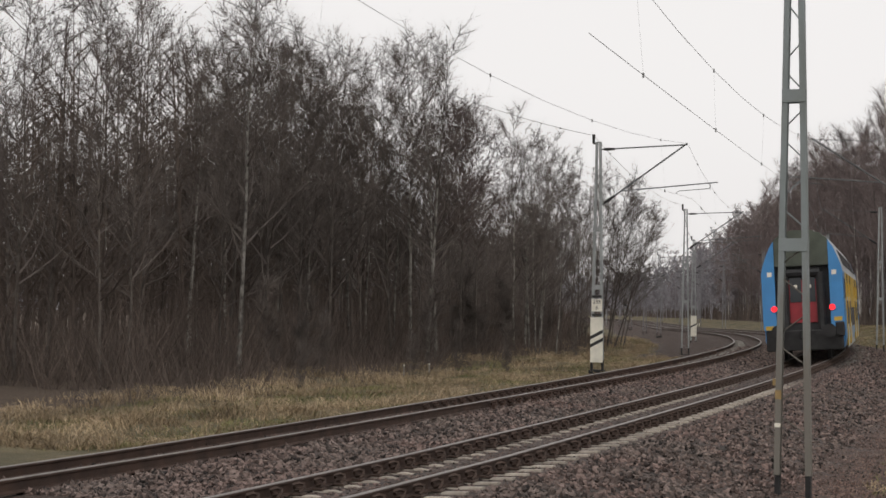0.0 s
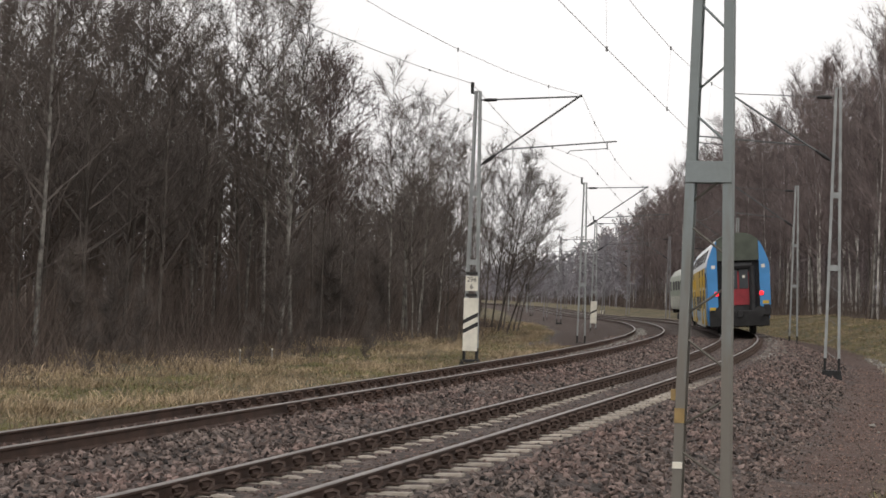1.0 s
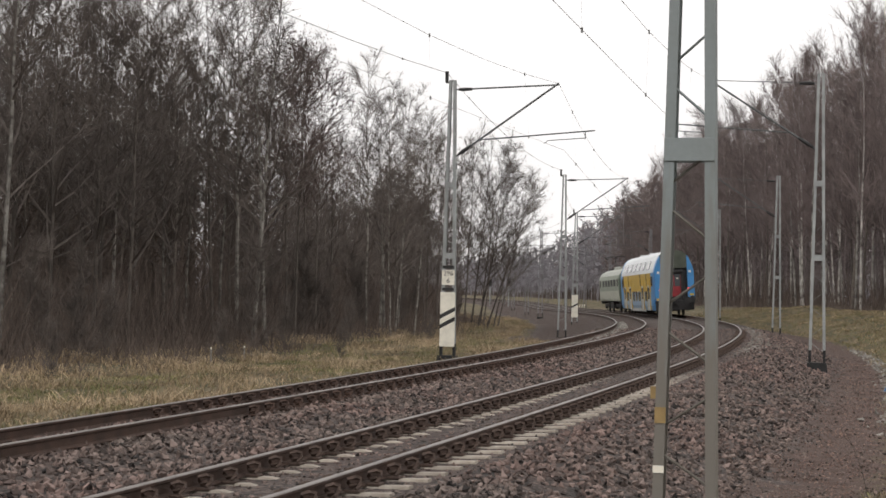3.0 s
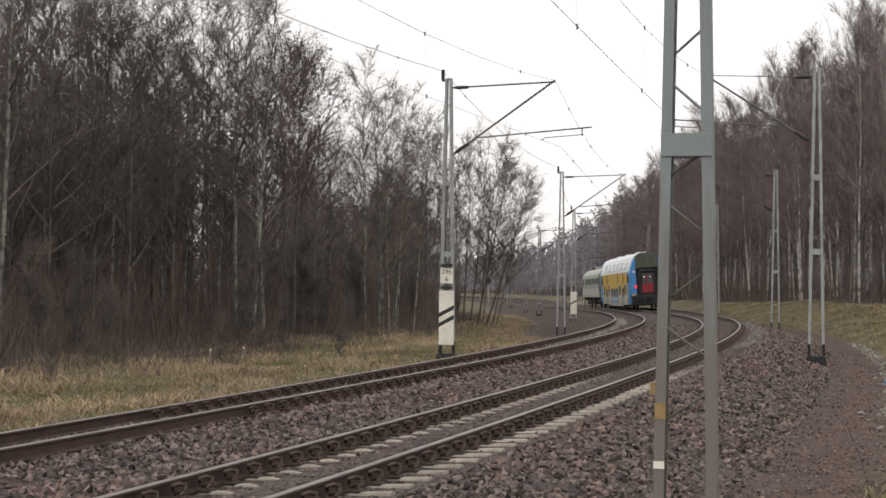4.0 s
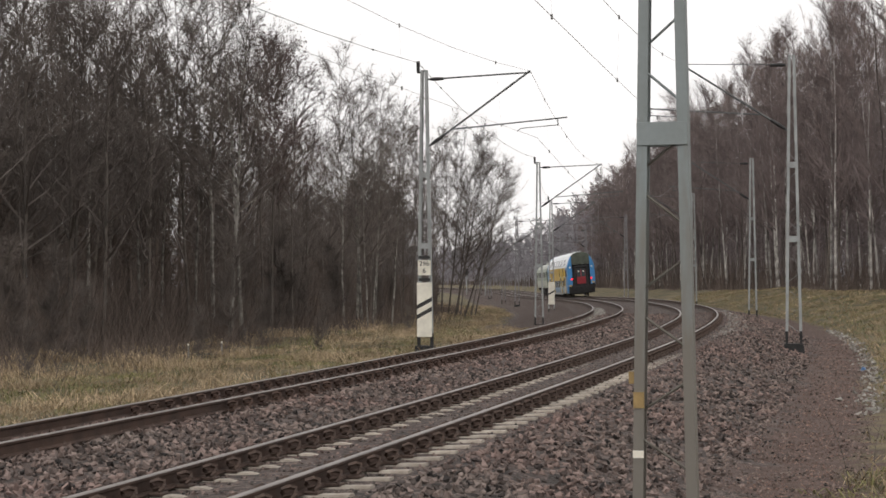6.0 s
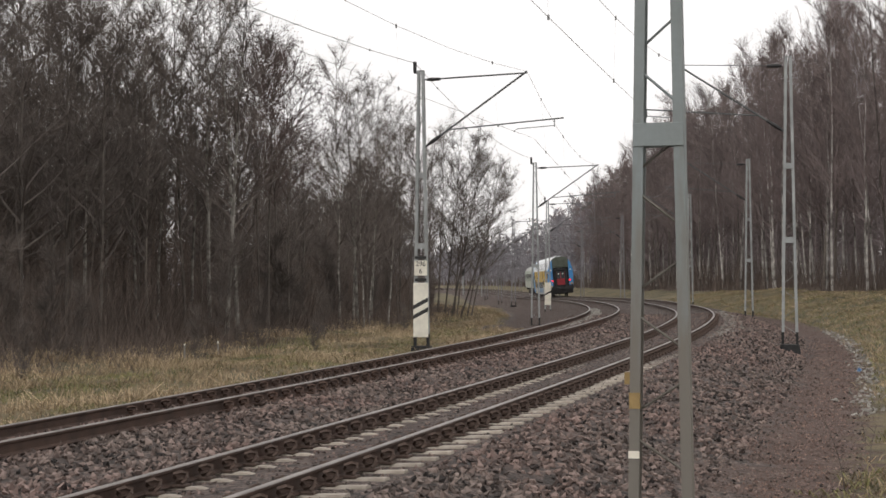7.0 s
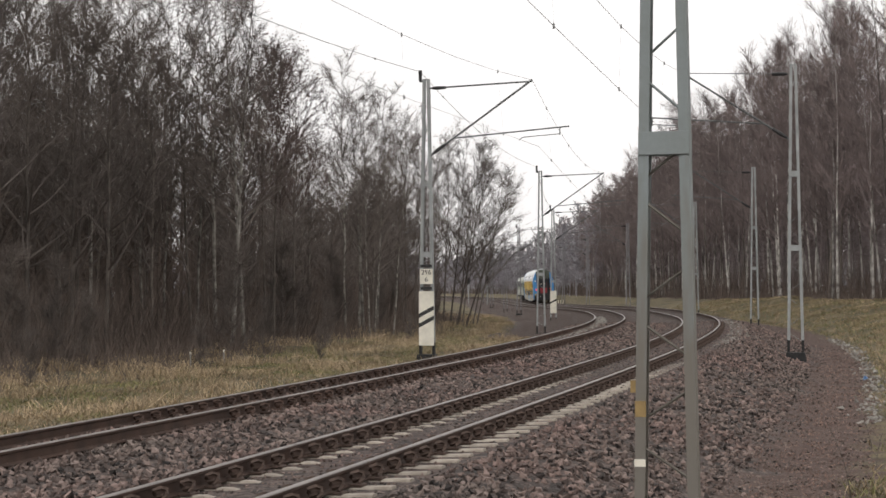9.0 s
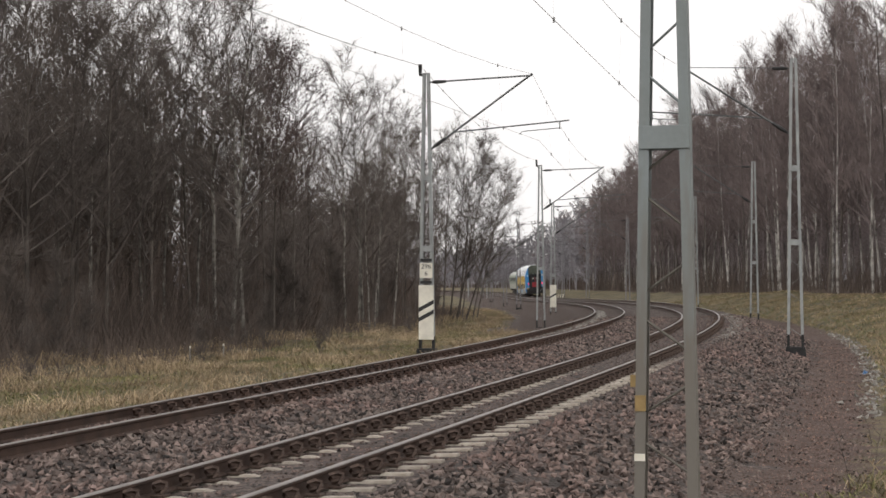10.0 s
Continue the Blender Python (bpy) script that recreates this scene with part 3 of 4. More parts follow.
def build_masts():
    for i, (s, o, z) in enumerate(RIGHT_MASTS):
        lattice_mast(s, o, z, -1 if i else 0, "grey-green painted lattice mast beside the ballast shoulder" if i == 0 else "grey lattice mast with a cantilever over the near track", near=i == 0, bury=0.5)
    for i, (s, o, z) in enumerate(LEFT_MASTS):
        if i == 0:
            continue
        label = {1: "grey lattice mast with striped white board and kilometre plate", 3: "grey lattice mast with a striped white board"}.get(i, "grey lattice mast with a cantilever over the far track")
        lattice_mast(s, o, z, 1, label, board={1: 1, 3: 2}.get(i, 0), pot=True, bury=0.5)


def overhead_line(name, masts, arm, label):
    """Messenger wire, contact wire and droppers from mast to mast."""
    line = thing(name, label, "overhead wire", "overhead lines")
    mess, cont = Build(), Build()
    hold, touch = [], []
    for i, (s, o, z) in enumerate(masts):
        hold.append(at(s, o + arm * ARM_REACH) * 1.0)
        hold[-1].z = z + 8.4 - 0.10
        st = 0.2 if i % 2 else -0.2
        touch.append(at(s, o + arm * (ARM_REACH + st)))
        touch[-1].z = z + 8.4 - 2.13
    pm, pc = [], []
    for i in range(len(hold) - 1):
        for k in range(8):
            u = k / 8
            a = hold[i].lerp(hold[i + 1], u)
            a.z -= 0.75 * 4 * u * (1 - u)
            c = touch[i].lerp(touch[i + 1], u)
            c.z -= 0.05 * 4 * u * (1 - u)
            pm.append(a)
            pc.append(c)
            if k in (1, 3, 5, 7):
                d = Build().tube([a, c], 0.0018, 3)
                for q in (a, c):
                    d.tube([q + Vector((0, 0, 0.04)), q - Vector((0, 0, 0.05))], 0.02, 5)
                part("dropper", d, M_WIRE, line)
    part("messenger_wire", mess.tube(pm + [hold[-1]], 0.0058, 5), M_WIRE, line)
    part("contact_wire", cont.tube(pc + [touch[-1]], 0.0058, 5), M_WIRE, line)


def feeder_wire():
    b = Build()
    pts = []
    ends = []
    for s, o, z in LEFT_MASTS:
        p = at(s, o - 0.19)
        p.z = z + 8.66
        ends.append(p)
    for a, c in zip(ends, ends[1:]):
        for k in range(8):
            u = k / 8
            q = a.lerp(c, u)
            q.z -= 0.5 * 4 * u * (1 - u)
            pts.append(q)
    line = thing("feeder_line", "dark feeder cable strung along the mast tops", "overhead wire", "overhead lines")
    part("cable", b.tube(pts + [ends[-1]], 0.010, 5), M_WIRE, line)
    for i, q in enumerate(pts):
        if i % 2:
            part("clamp", Build().tube([q - Vector((0, 0.06, 0)), q + Vector((0, 0.06, 0))], 0.028, 5), M_DARK, line)


build_masts()
overhead_line("overhead_line", RIGHT_MASTS, -1, "overhead wires above the near track")
overhead_line("overhead_line", LEFT_MASTS, 1, "overhead wires above the far track")
feeder_wire()


# ---------------------------------------------------------------- trees: bare winter birches and alders
def tree_meshes(seed, height, kind):
    """Trunk and crown of one bare tree. kind: birch (slender, white below), alder (clumps of cones), tall (right-hand wood)."""
    r = random.Random(seed)
    trunk, crown = Build(), Build()
    base_r = height * r.uniform(0.0042, 0.0066)
    n = 9
    lean_x, lean_y = r.uniform(-0.05, 0.05), r.uniform(-0.04, 0.04)
    line = []
    for i in range(n + 1):
        u = i / n
        line.append(Vector((lean_x * u * height + r.uniform(-1, 1) * 0.05 * u * 3, lean_y * u * height + r.uniform(-1, 1) * 0.05 * u * 3, -0.3 + u * (height + 0.3))))
    trunk.tube(line, [max(0.012, base_r * (1.12 if i == 0 else 1 - 0.93 * i / n)) for i in range(n + 1)], 6)

    def on_trunk(u):
        k = min(int(u * n), n - 1)
        return line[k].lerp(line[k + 1], u * n - k)

    low = {"cone": 0.45, "birch": 0.30, "alder": 0.22, "tall": 0.24, "shrub": 0.04}[kind]
    twigs = {"cone": 11, "birch": 13, "alder": 13, "tall": 16, "shrub": 9}[kind]
    limbs = {"cone": 26, "birch": 30, "alder": 30, "tall": 38, "shrub": 26}[kind]
    for i in range(limbs):
        u = low + (0.97 - low) * ((i + r.random()) / limbs)
        p = on_trunk(u)
        w = r.uniform(0, 2 * math.pi)
        rise = r.uniform(0.35, 1.3) if kind != "tall" else r.uniform(0.45, 1.7)
        d = Vector((math.cos(w), math.sin(w), rise)).normalized()
        ln = height * r.uniform(0.13, 0.24) * (1.15 - (0.60 if kind == "tall" else 0.72) * (u - low) / (1 - low)) * (1.25 if kind in ("alder", "cone") else 1.0)
        pts = [p]
        for k in range(4):
            d = (d + Vector((r.uniform(-0.2, 0.2), r.uniform(-0.2, 0.2), r.uniform(0.0, 0.22)))).normalized()
            pts.append(pts[-1] + d * ln / 4)
        r0 = max(0.014, base_r * (1 - u) * 0.55 + 0.010)
        crown.tube(pts, [r0 * (1 - 0.8 * k / 4) for k in range(5)], 3, False)
        for j in range(6):
            v = r.uniform(0.15, 1.0)
            k = min(int(v * 4), 3)
            q = pts[k].lerp(pts[k + 1], v * 4 - k)
            e = (d + Vector((r.uniform(-1, 1), r.uniform(-1, 1), r.uniform(-0.35, 0.8)))).normalized()
            sl = ln * r.uniform(0.28, 0.5)
            end = q + e * sl + Vector((0, 0, r.uniform(-0.1, 0.25)))
            crown.spike(q, end, 0.013)
            for g in range(twigs):
                x = q.lerp(end, r.uniform(0.05, 1.0))
                up = r.uniform(-0.2, 1.3) if kind == "tall" else r.uniform(-0.6, 1.0)
                f = (e * 0.8 + Vector((r.uniform(-1, 1), r.uniform(-1, 1), up))).normalized()
                tip = x + f * r.uniform(0.3, 0.95) * (1.3 if kind == "tall" else 1.0)
                crown.blade(x, tip, r.uniform(0.0050, 0.0088) * (1.35 if kind == "tall" else 1.0), Vector((r.uniform(-1, 1), r.uniform(-1, 1), r.uniform(-0.3, 0.3))))
                if kind in ("alder", "cone") and g < (1 if kind == "alder" else 3) and u > 0.45:
                    z = x.lerp(tip, r.uniform(0.4, 1.0))
                    h = r.uniform(0.03, 0.055)
                    crown.put([z + Vector((h, 0, 0)), z + Vector((-h * 0.5, h, 0)), z + Vector((-h * 0.5, -h, 0)), z + Vector((0, 0, h * 1.5))], [(0, 1, 3), (1, 2, 3), (2, 0, 3), (2, 1, 0)])
    return trunk, crown


def tree_kind(seed, height, kind, bark, twig, label, group):
    t = thing("tree", label, "tree", group)
    a, c = tree_meshes(seed, height, kind)
    part("trunk", a, bark, t)
    part("crown", c, twig, t, "crown of bare twigs")
    return t


L_BIRCH, L_ALDER, L_RED, L_SHRUB = ("slender leafless birch with pale bark", "leafless alder with small dark cones", "tall leafless birch with reddish twigs", "low leafless shrub with many stems")
KINDS = {
    "birch": [tree_kind(k, 14.0, "birch", M_BIRCH, M_TWIG, L_BIRCH, "trackside wood") for k in (1, 2)],
    "alder": [tree_kind(k, 13.0, "alder", M_BARK, M_TWIG, L_ALDER, "trackside wood") for k in (3, 4, 5, 6)],
    "tall": [tree_kind(k, 19.0, "tall", M_BIRCH_PALE, M_TWIG_RED, L_RED, "wood across the line") for k in (7, 8)] + [tree_kind(k, 18.5, "tall", M_BARK, M_TWIG_RED, "tall leafless tree with reddish twigs", "wood across the line") for k in (9,)],
    "cone": [tree_kind(k, 11.5, "cone", M_BARK, M_TWIG_CONE, "leafless alder thick with purple-brown cones", "trackside wood") for k in (13, 14)],
    "shrub": [tree_kind(k, 3.6, "shrub", M_BARK, M_TWIG, L_SHRUB, "undergrowth") for k in (11, 12)],
}
USED = set()


def plant(kind, x, y, z, k=1.0, turn=0.0, which=None, lean=(0.0, 0.0)):
    src = KINDS[kind][which if which is not None else PLANTER.randrange(len(KINDS[kind]))]
    m = Matrix.Translation((x, y, z)) @ Matrix.Rotation(lean[0], 4, "Y") @ Matrix.Rotation(lean[1], 4, "X") @ Matrix.Rotation(turn, 4, "Z")
    if src.name not in USED:
        USED.add(src.name)
        src.scale = (k, k, k)
        src.matrix_basis = m @ Matrix.Scale(k, 4)
        return src
    t = copy_thing(src, Matrix.Identity(4))
    t.matrix_basis = m @ Matrix.Scale(k, 4)
    return t


PLANTER = random.Random(21)


def line_place(x, y):
    """s and o of a place."""
    d = (PX - x) ** 2 + (PY - y) ** 2
    i = int(np.argmin(d))
    h = HEAD[i]
    return S[i], (x - PX[i]) * math.cos(h) - (y - PY[i]) * math.sin(h)


def thicket(s, o):
    """Height of the wood on the inside of the bend: lower along the edge past the first birches."""
    return float(np.interp(s, [48, 62, 150, 200], [1.0, 0.72, 0.72, 1.0])) if o > -13 - 0.16 * s else 1.0


def plant_woods():
    r = PLANTER
    # birches that stand out along the edge of the wood
    for x, y, k in ((-7.6, 61, 1.0), (-7.2, 61.5, 0.95), (-8.6, 64, 1.0), (-9.6, 66, 1.02), (-11.3, 64, 1.0), (-10.9, 66, 0.95), (-12.9, 62, 0.9), (-15.0, 66, 1.0), (-3.3, 84, 0.85), (-17.8, 62, 1.0), (-4.5, 78, 0.90), (-4.0, 80, 0.82), (-3.7, 79, 0.78)):
        s, o = line_place(x, y)
        plant("birch", x, y, ground_z(s, o), k, r.uniform(0, 6.28))
    # the purple-brown alders and the pale forked birches before the wood
    for x, y, k in ((-6.4, 64, 0.95), (-5.8, 66, 0.9), (-7.0, 67, 1.0), (-6.6, 70, 1.0)):
        s, o = line_place(x, y)
        plant("cone", x, y, ground_z(s, o), k, r.uniform(0, 6.28))
    for x, y, k, ln in ((-3.3, 76, 0.62, -0.03), (-3.1, 76.3, 0.60, 0.10), (-2.3, 78, 0.66, 0.05)):
        s, o = line_place(x, y)
        plant("birch", x, y, ground_z(s, o), k, r.uniform(0, 6.28), lean=(ln, 0))
    # the leaning alders at the end of the wood
    for x, y, k, ln in ((-0.6, 100, 0.80, 0.02), (0.4, 104, 0.84, 0.08), (1.0, 107, 0.80, 0.13), (1.9, 110, 0.78, 0.20), (1.4, 105, 0.72, 0.28), (0.0, 108, 0.92, 0.05), (2.2, 112, 0.78, 0.22), (0.8, 103, 0.86, 0.16), (1.2, 109, 0.88, 0.10), (-1.2, 102, 0.88, 0.0), (-2.2, 98, 0.9, 0.0), (-3.0, 101, 0.95, 0.03), (-1.5, 92, 0.62, 0.02), (-2.1, 90, 0.58, -0.03), (-1.0, 96, 0.66, 0.04)):
        s, o = line_place(x, y)
        plant("alder", x, y, ground_z(s, o), k, r.uniform(0, 6.28), lean=(ln, 0))
    done = []

    def free(x, y, gap):
        if any((x - a) ** 2 + (y - b) ** 2 < gap * gap for a, b in done):
            return False
        done.append((x, y))
        return True

    count = 0
    while count < 116:
        s = r.uniform(8, 175)
        o = -15.8 - abs(r.gauss(0, 6.0)) - (1.5 if s < 60 else 0)
        p = at(s, o)
        if s > 84 and o > -18:
            continue
        if not free(p.x, p.y, 1.5):
            continue
        plant("birch" if r.random() < 0.22 else "alder", p.x, p.y, ground_z(s, o), r.uniform(0.80, 1.06) * (0.06 + 0.94 * thicket(s, o)), r.uniform(0, 6.28), lean=(r.uniform(-0.04, 0.04), r.uniform(-0.04, 0.04)))
        count += 1
    count = 0
    while count < 138:
        s = 62 + 250 * r.random() ** 1.25
        o = 13.0 + abs(r.gauss(0, 5.0))
        p = at(s, o)
        if not free(p.x, p.y, 1.7):
            continue
        plant("tall", p.x, p.y, ground_z(s, o), r.uniform(0.94, 1.16) * float(np.interp(s, [190, 330], [1.0, 0.76])), r.uniform(0, 6.28), lean=(r.uniform(-0.07, 0.04), r.uniform(-0.04, 0.04)))
        count += 1
    # undergrowth at the wood's edge
    for i in range(20):
        s = r.uniform(25, 110)
        o = -15.2 - abs(r.gauss(0, 1.6))
        p = at(s, o)
        plant("shrub", p.x, p.y, ground_z(s, o), r.uniform(0.5, 1.05), r.uniform(0, 6.28))
    # low brown bushes out in the rough grass
    for s, o, k in ((36, -13.6, 0.42), (41, -11.4, 0.30), (47, -12.8, 0.45), (24, -13.0, 0.36), (53, -11.0, 0.30), (44, -14.2, 0.5)):
        p = at(s, o)
        plant("shrub", p.x, p.y, ground_z(s, o), k, r.uniform(0, 6.28))


plant_woods()


def deep_wood(name, label, places, h0, h1, red, seed, wide, fine):
    """The depth of a wood behind its edge: slim stems with forked tops, joined into one mesh."""
    r = random.Random(seed)
    b = Build()
    for s, o in places:
        p = on_ground(s, o)
        h = r.uniform(h0, h1) * (float(np.interp(s, [240, 440], [1.0, 0.72])) if o > 0 else thicket(s, o))
        top = p + Vector((r.uniform(-0.6, 0.6), r.uniform(-0.6, 0.6), h))
        rad = r.uniform(0.05, 0.11)
        b.tube([p - Vector((0, 0, 0.3)), p.lerp(top, 0.5) + Vector((r.uniform(-0.2, 0.2), 0, 0)), top], [rad, rad * 0.65, 0.012], 4, False)
        thick = wide * math.hypot(p.x, p.y)
        for i in range(22):
            u = r.uniform(0.08, 0.98)
            q = p.lerp(top, u)
            w = r.uniform(0, 6.283)
            ln = h * r.uniform(0.09, 0.17) * (1.2 - u * 0.75)
            e = q + Vector((math.cos(w) * ln, math.sin(w) * ln, ln * r.uniform(0.5, 1.5)))
            b.spike(q, e, 0.035)
            for g in range(fine):
                x = q.lerp(e, r.uniform(0.1, 1))
                f = x + Vector((r.uniform(-1, 1), r.uniform(-1, 1), r.uniform(-0.4, 1.0))) * ln * r.uniform(0.25, 0.6)
                b.blade(x, f, thick, Vector((r.uniform(-1, 1), r.uniform(-1, 1), r.uniform(-0.3, 0.3))))
    me = b.mesh(name, red)
    tagged(new(name, me), label, "woodland", kind="stuff")


def build_deep_woods():
    r = random.Random(77)
    left = [(r.uniform(2, 190), -22 - 40 * r.random() ** 1.4) for i in range(360)] + [(r.uniform(0, 75), -22 - 22 * r.random()) for i in range(90)]
    for i in range(230):
        q = r.uniform(26, 130)
        left.append((q, -19 - 0.13 * q - 30 * r.random()))
    deep_wood("far_woods", "dark leafless wood behind the trackside trees", left, 9.8, 13.2, M_BRUSH, 1, 0.00022, 20)
    right = [(r.uniform(66, 420), 17 + 36 * r.random() ** 1.3) for i in range(800)]
    deep_wood("far_woods", "reddish-brown leafless wood beyond the grass bank", right, 18.5, 22.5, M_TWIG_FAR, 2, 0.00021, 20)
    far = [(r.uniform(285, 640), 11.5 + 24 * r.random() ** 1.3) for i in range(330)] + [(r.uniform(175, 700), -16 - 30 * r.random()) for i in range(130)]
    deep_wood("far_woods", "leafless woods along the distant line, tinted blue-grey for haze", far, 15.5, 19.5, M_TWIG_HAZE, 3, 0.00018, 20)
    b = Build()
    for i in range(9000):
        s = r.uniform(20, 200)
        o = -15.6 - abs(r.gauss(0, 7.0))
        p = on_ground(s, o, -0.1)
        h = r.uniform(0.8, 5.0) * (0.45 if o > -17 else 1.0)
        for k in range(2):
            b.spike(p, p + Vector((r.uniform(-0.5, 0.5) * h, r.uniform(-0.5, 0.5) * h, h * r.uniform(0.6, 1.0))), 0.018)
    for i in range(3200):
        s = r.uniform(14, 120)
        o = -15.6 + abs(r.gauss(0, 1.6))
        p = on_ground(s, o, -0.05)
        h = r.uniform(0.3, 1.1)
        b.spike(p, p + Vector((r.uniform(-0.6, 0.6) * h, r.uniform(-0.6, 0.6) * h, h)), 0.010)
    for i in range(11000):
        s = r.uniform(60, 420)
        o = 12.4 + abs(r.gauss(0, 9.0))
        p = on_ground(s, o, -0.1)
        h = r.uniform(0.6, 3.0) * (0.5 if o < 14 else 1.3)
        b.spike(p, p + Vector((r.uniform(-0.4, 0.4) * h, r.uniform(-0.4, 0.4) * h, h)), 0.03)
    for i in range(5000):
        s = r.uniform(150, 800)
        o = (-15 - abs(r.gauss(0, 10.0))) if r.random() < 0.5 else 12.5 + abs(r.gauss(0, 10.0))
        p = on_ground(s, o, -0.1)
        h = r.uniform(1.0, 5.0)
        b.spike(p, p + Vector((r.uniform(-0.4, 0.4) * h, r.uniform(-0.4, 0.4) * h, h)), 0.09)
    tagged(new("undergrowth", b.mesh("undergrowth", M_BRUSH)), "thin leafless saplings and brambles", "undergrowth", kind="stuff")


build_deep_woods()


def distant_ridge():
    """The wooded skyline far behind everything: a long rough bank with an uneven crest."""
    b = Build()
    cols, rows = 420, 7
    for c in range(cols + 1):
        w = radians(-75 + 150 * c / cols)
        for k in range(rows):
            u = k / (rows - 1)
            d = 860 + 60 * u + 9 * noise.noise(Vector((c * 0.9, k * 1.7, 1.0)))
            top = 17 + 3.5 * noise.noise(Vector((c * 0.11, 0, 2.0))) + 2.6 * noise.noise(Vector((c * 0.8, 0, 7.0)))
            b.v.append((d * math.sin(w), d * math.cos(w), -1 + (top + 1) * u ** 0.7))
    for c in range(cols):
        for k in range(rows - 1):
            a = c * rows + k
            b.f.append((a, a + rows, a + rows + 1, a + 1))
            b.mi.append(0)
    tagged(new("backdrop", b.mesh("backdrop", M_RIDGE)), "distant wooded skyline, haze painted in as pale blue-grey", "backdrop", kind="structure")


distant_ridge()


# ---------------------------------------------------------------- grass
def grass(name, label, material, count, where, h0, h1, seed, wide=0.011, blades=9):
    """Tufts of arching blades, each blade two faces long."""
    r = random.Random(seed)
    b = Build()
    for i in range(count):
        s, o, lush = where(r)
        p = on_ground(s, o, -0.03)
        wind = Vector((r.uniform(-0.5, 0.5), r.uniform(-0.5, 0.5), 0))
        spread = r.uniform(0.06, 0.2)
        for k in range(blades):
            h = r.uniform(h0, h1) * lush
            q = p + Vector((r.gauss(0, spread), r.gauss(0, spread), 0))
            w = r.uniform(0, 3.14)
            dx = Vector((math.cos(w), math.sin(w), 0)) * wide
            bend = (Vector((r.uniform(-1.2, 1.2), r.uniform(-1.2, 1.2), 0)) + wind * 1.6) * h
            mid = q + bend * 0.45 + Vector((0, 0, h * 0.62))
            tip = q + bend * 1.2 + Vector((0, 0, h * r.uniform(0.2, 0.85)))
            b.put([q - dx, q + dx, mid + dx * 0.8, mid - dx * 0.8, tip], [(0, 1, 2, 3), (3, 2, 4)])
    tagged(new(name, b.mesh(name, material)), label, "grass", kind="stuff")


def patch(s, o, seed):
    return noise.noise(Vector((s * 0.22, o * 0.5, seed)))


def left_straw(r):
    while True:
        s, o = 6 + 150 * r.random() ** 1.4, -6.6 - 10.2 * r.random()
        if s > 60 and o > -9.6 - r.random():
            continue
        if patch(s, o, 2.0) > r.uniform(-0.6, 0.4):
            return s, o, 0.5 + 1.7 * max(0, patch(s * 2.2, o * 1.4, 4.0))


def left_green(r):
    while True:
        s, o = 6 + 150 * r.random() ** 1.4, -6.4 - 7.5 * r.random()
        if s > 60 and o > -9.6 - r.random():
            continue
        if patch(s, o, 2.0) < r.uniform(-0.4, 0.4):
            return s, o, 0.8


def right_any(r):
    s = 4 + 150 * r.random() ** 1.3
    return s, float(np.interp(s, [5, 9, 13, 20, 30], [5.0, 5.1, 5.6, 5.9, 5.6])) + 7.7 * r.random() ** 0.9, (0.9 if s < 12 else 0.55 if s < 22 else 0.8) + 0.4 * r.random()


grass("dry_grass", "tall bleached straw in a rough verge", M_STRAW, 9500, left_straw, 0.14, 0.46, 31, 0.008, 8)
grass("verge_grass", "short green grass in a rough verge", M_GRASS, 5200, left_green, 0.08, 0.24, 32, 0.010, 7)
grass("verge_grass", "short winter grass on a low bank", M_GRASS, 5500, right_any, 0.07, 0.2, 33, 0.011, 7)
grass("dry_grass", "bleached grass on a low bank", M_STRAW, 6500, right_any, 0.08, 0.27, 34, 0.009, 7)


# ---------------------------------------------------------------- ballast stones
def stones(name, label, material, count, where, size, seed, sink=0.3):
    """Angular broken stones, joined into one mesh."""
    rng = np.random.default_rng(seed)
    r = random.Random(seed)
    base = np.array([(1, 0.1, 0.1), (-1, 0, -0.1), (0.1, 1, 0), (0, -1, 0.15), (0.25, 0.1, 1), (0, 0, -1)], float)
    tri = [(0, 2, 4), (2, 1, 4), (1, 3, 4), (3, 0, 4), (2, 0, 5), (1, 2, 5), (3, 1, 5), (0, 3, 5)]
    verts, faces = [], []
    for i in range(count):
        s, o = where(r)
        p = on_ground(s, o)
        k = size * r.uniform(0.55, 1.35) * (0.5 if abs(o) < 1.42 else 1.0)
        q = base * (1 + rng.uniform(-0.35, 0.35, (6, 1))) * np.array([1.25, 0.9, 0.7]) * k
        a, c, e = rng.uniform(0, 6.28, 3)
        m = np.array(Euler((a * 0.2, c * 0.2, e)).to_matrix())
        q = q @ m.T + np.array((p.x, p.y, p.z + k * (0.5 - sink - (0.2 if abs(o) < 1.42 else 0.0))))
        n = len(verts)
        verts.extend(map(tuple, q))
        faces.extend((x + n, y + n, z + n) for x, y, z in tri)
    me = bpy.data.meshes.new(name)
    me.from_pydata(verts, [], faces)
    me.materials.append(material)
    tagged(new(name, me), label, "gravel", kind="stuff")


def bed(r):
    while True:
        s = -5 + 75 * r.random() ** 1.75
        o = r.uniform(-6.2, 3.9)
        on_sleeper = s < 30 and abs((s + 6.0 + 0.3) % 0.6 - 0.3) < 0.115
        if abs(o) < 1.36 and on_sleeper and r.random() < (0.985 if o > 0.7 or abs(o) < 0.66 else 0.6):
            continue
        return s, o


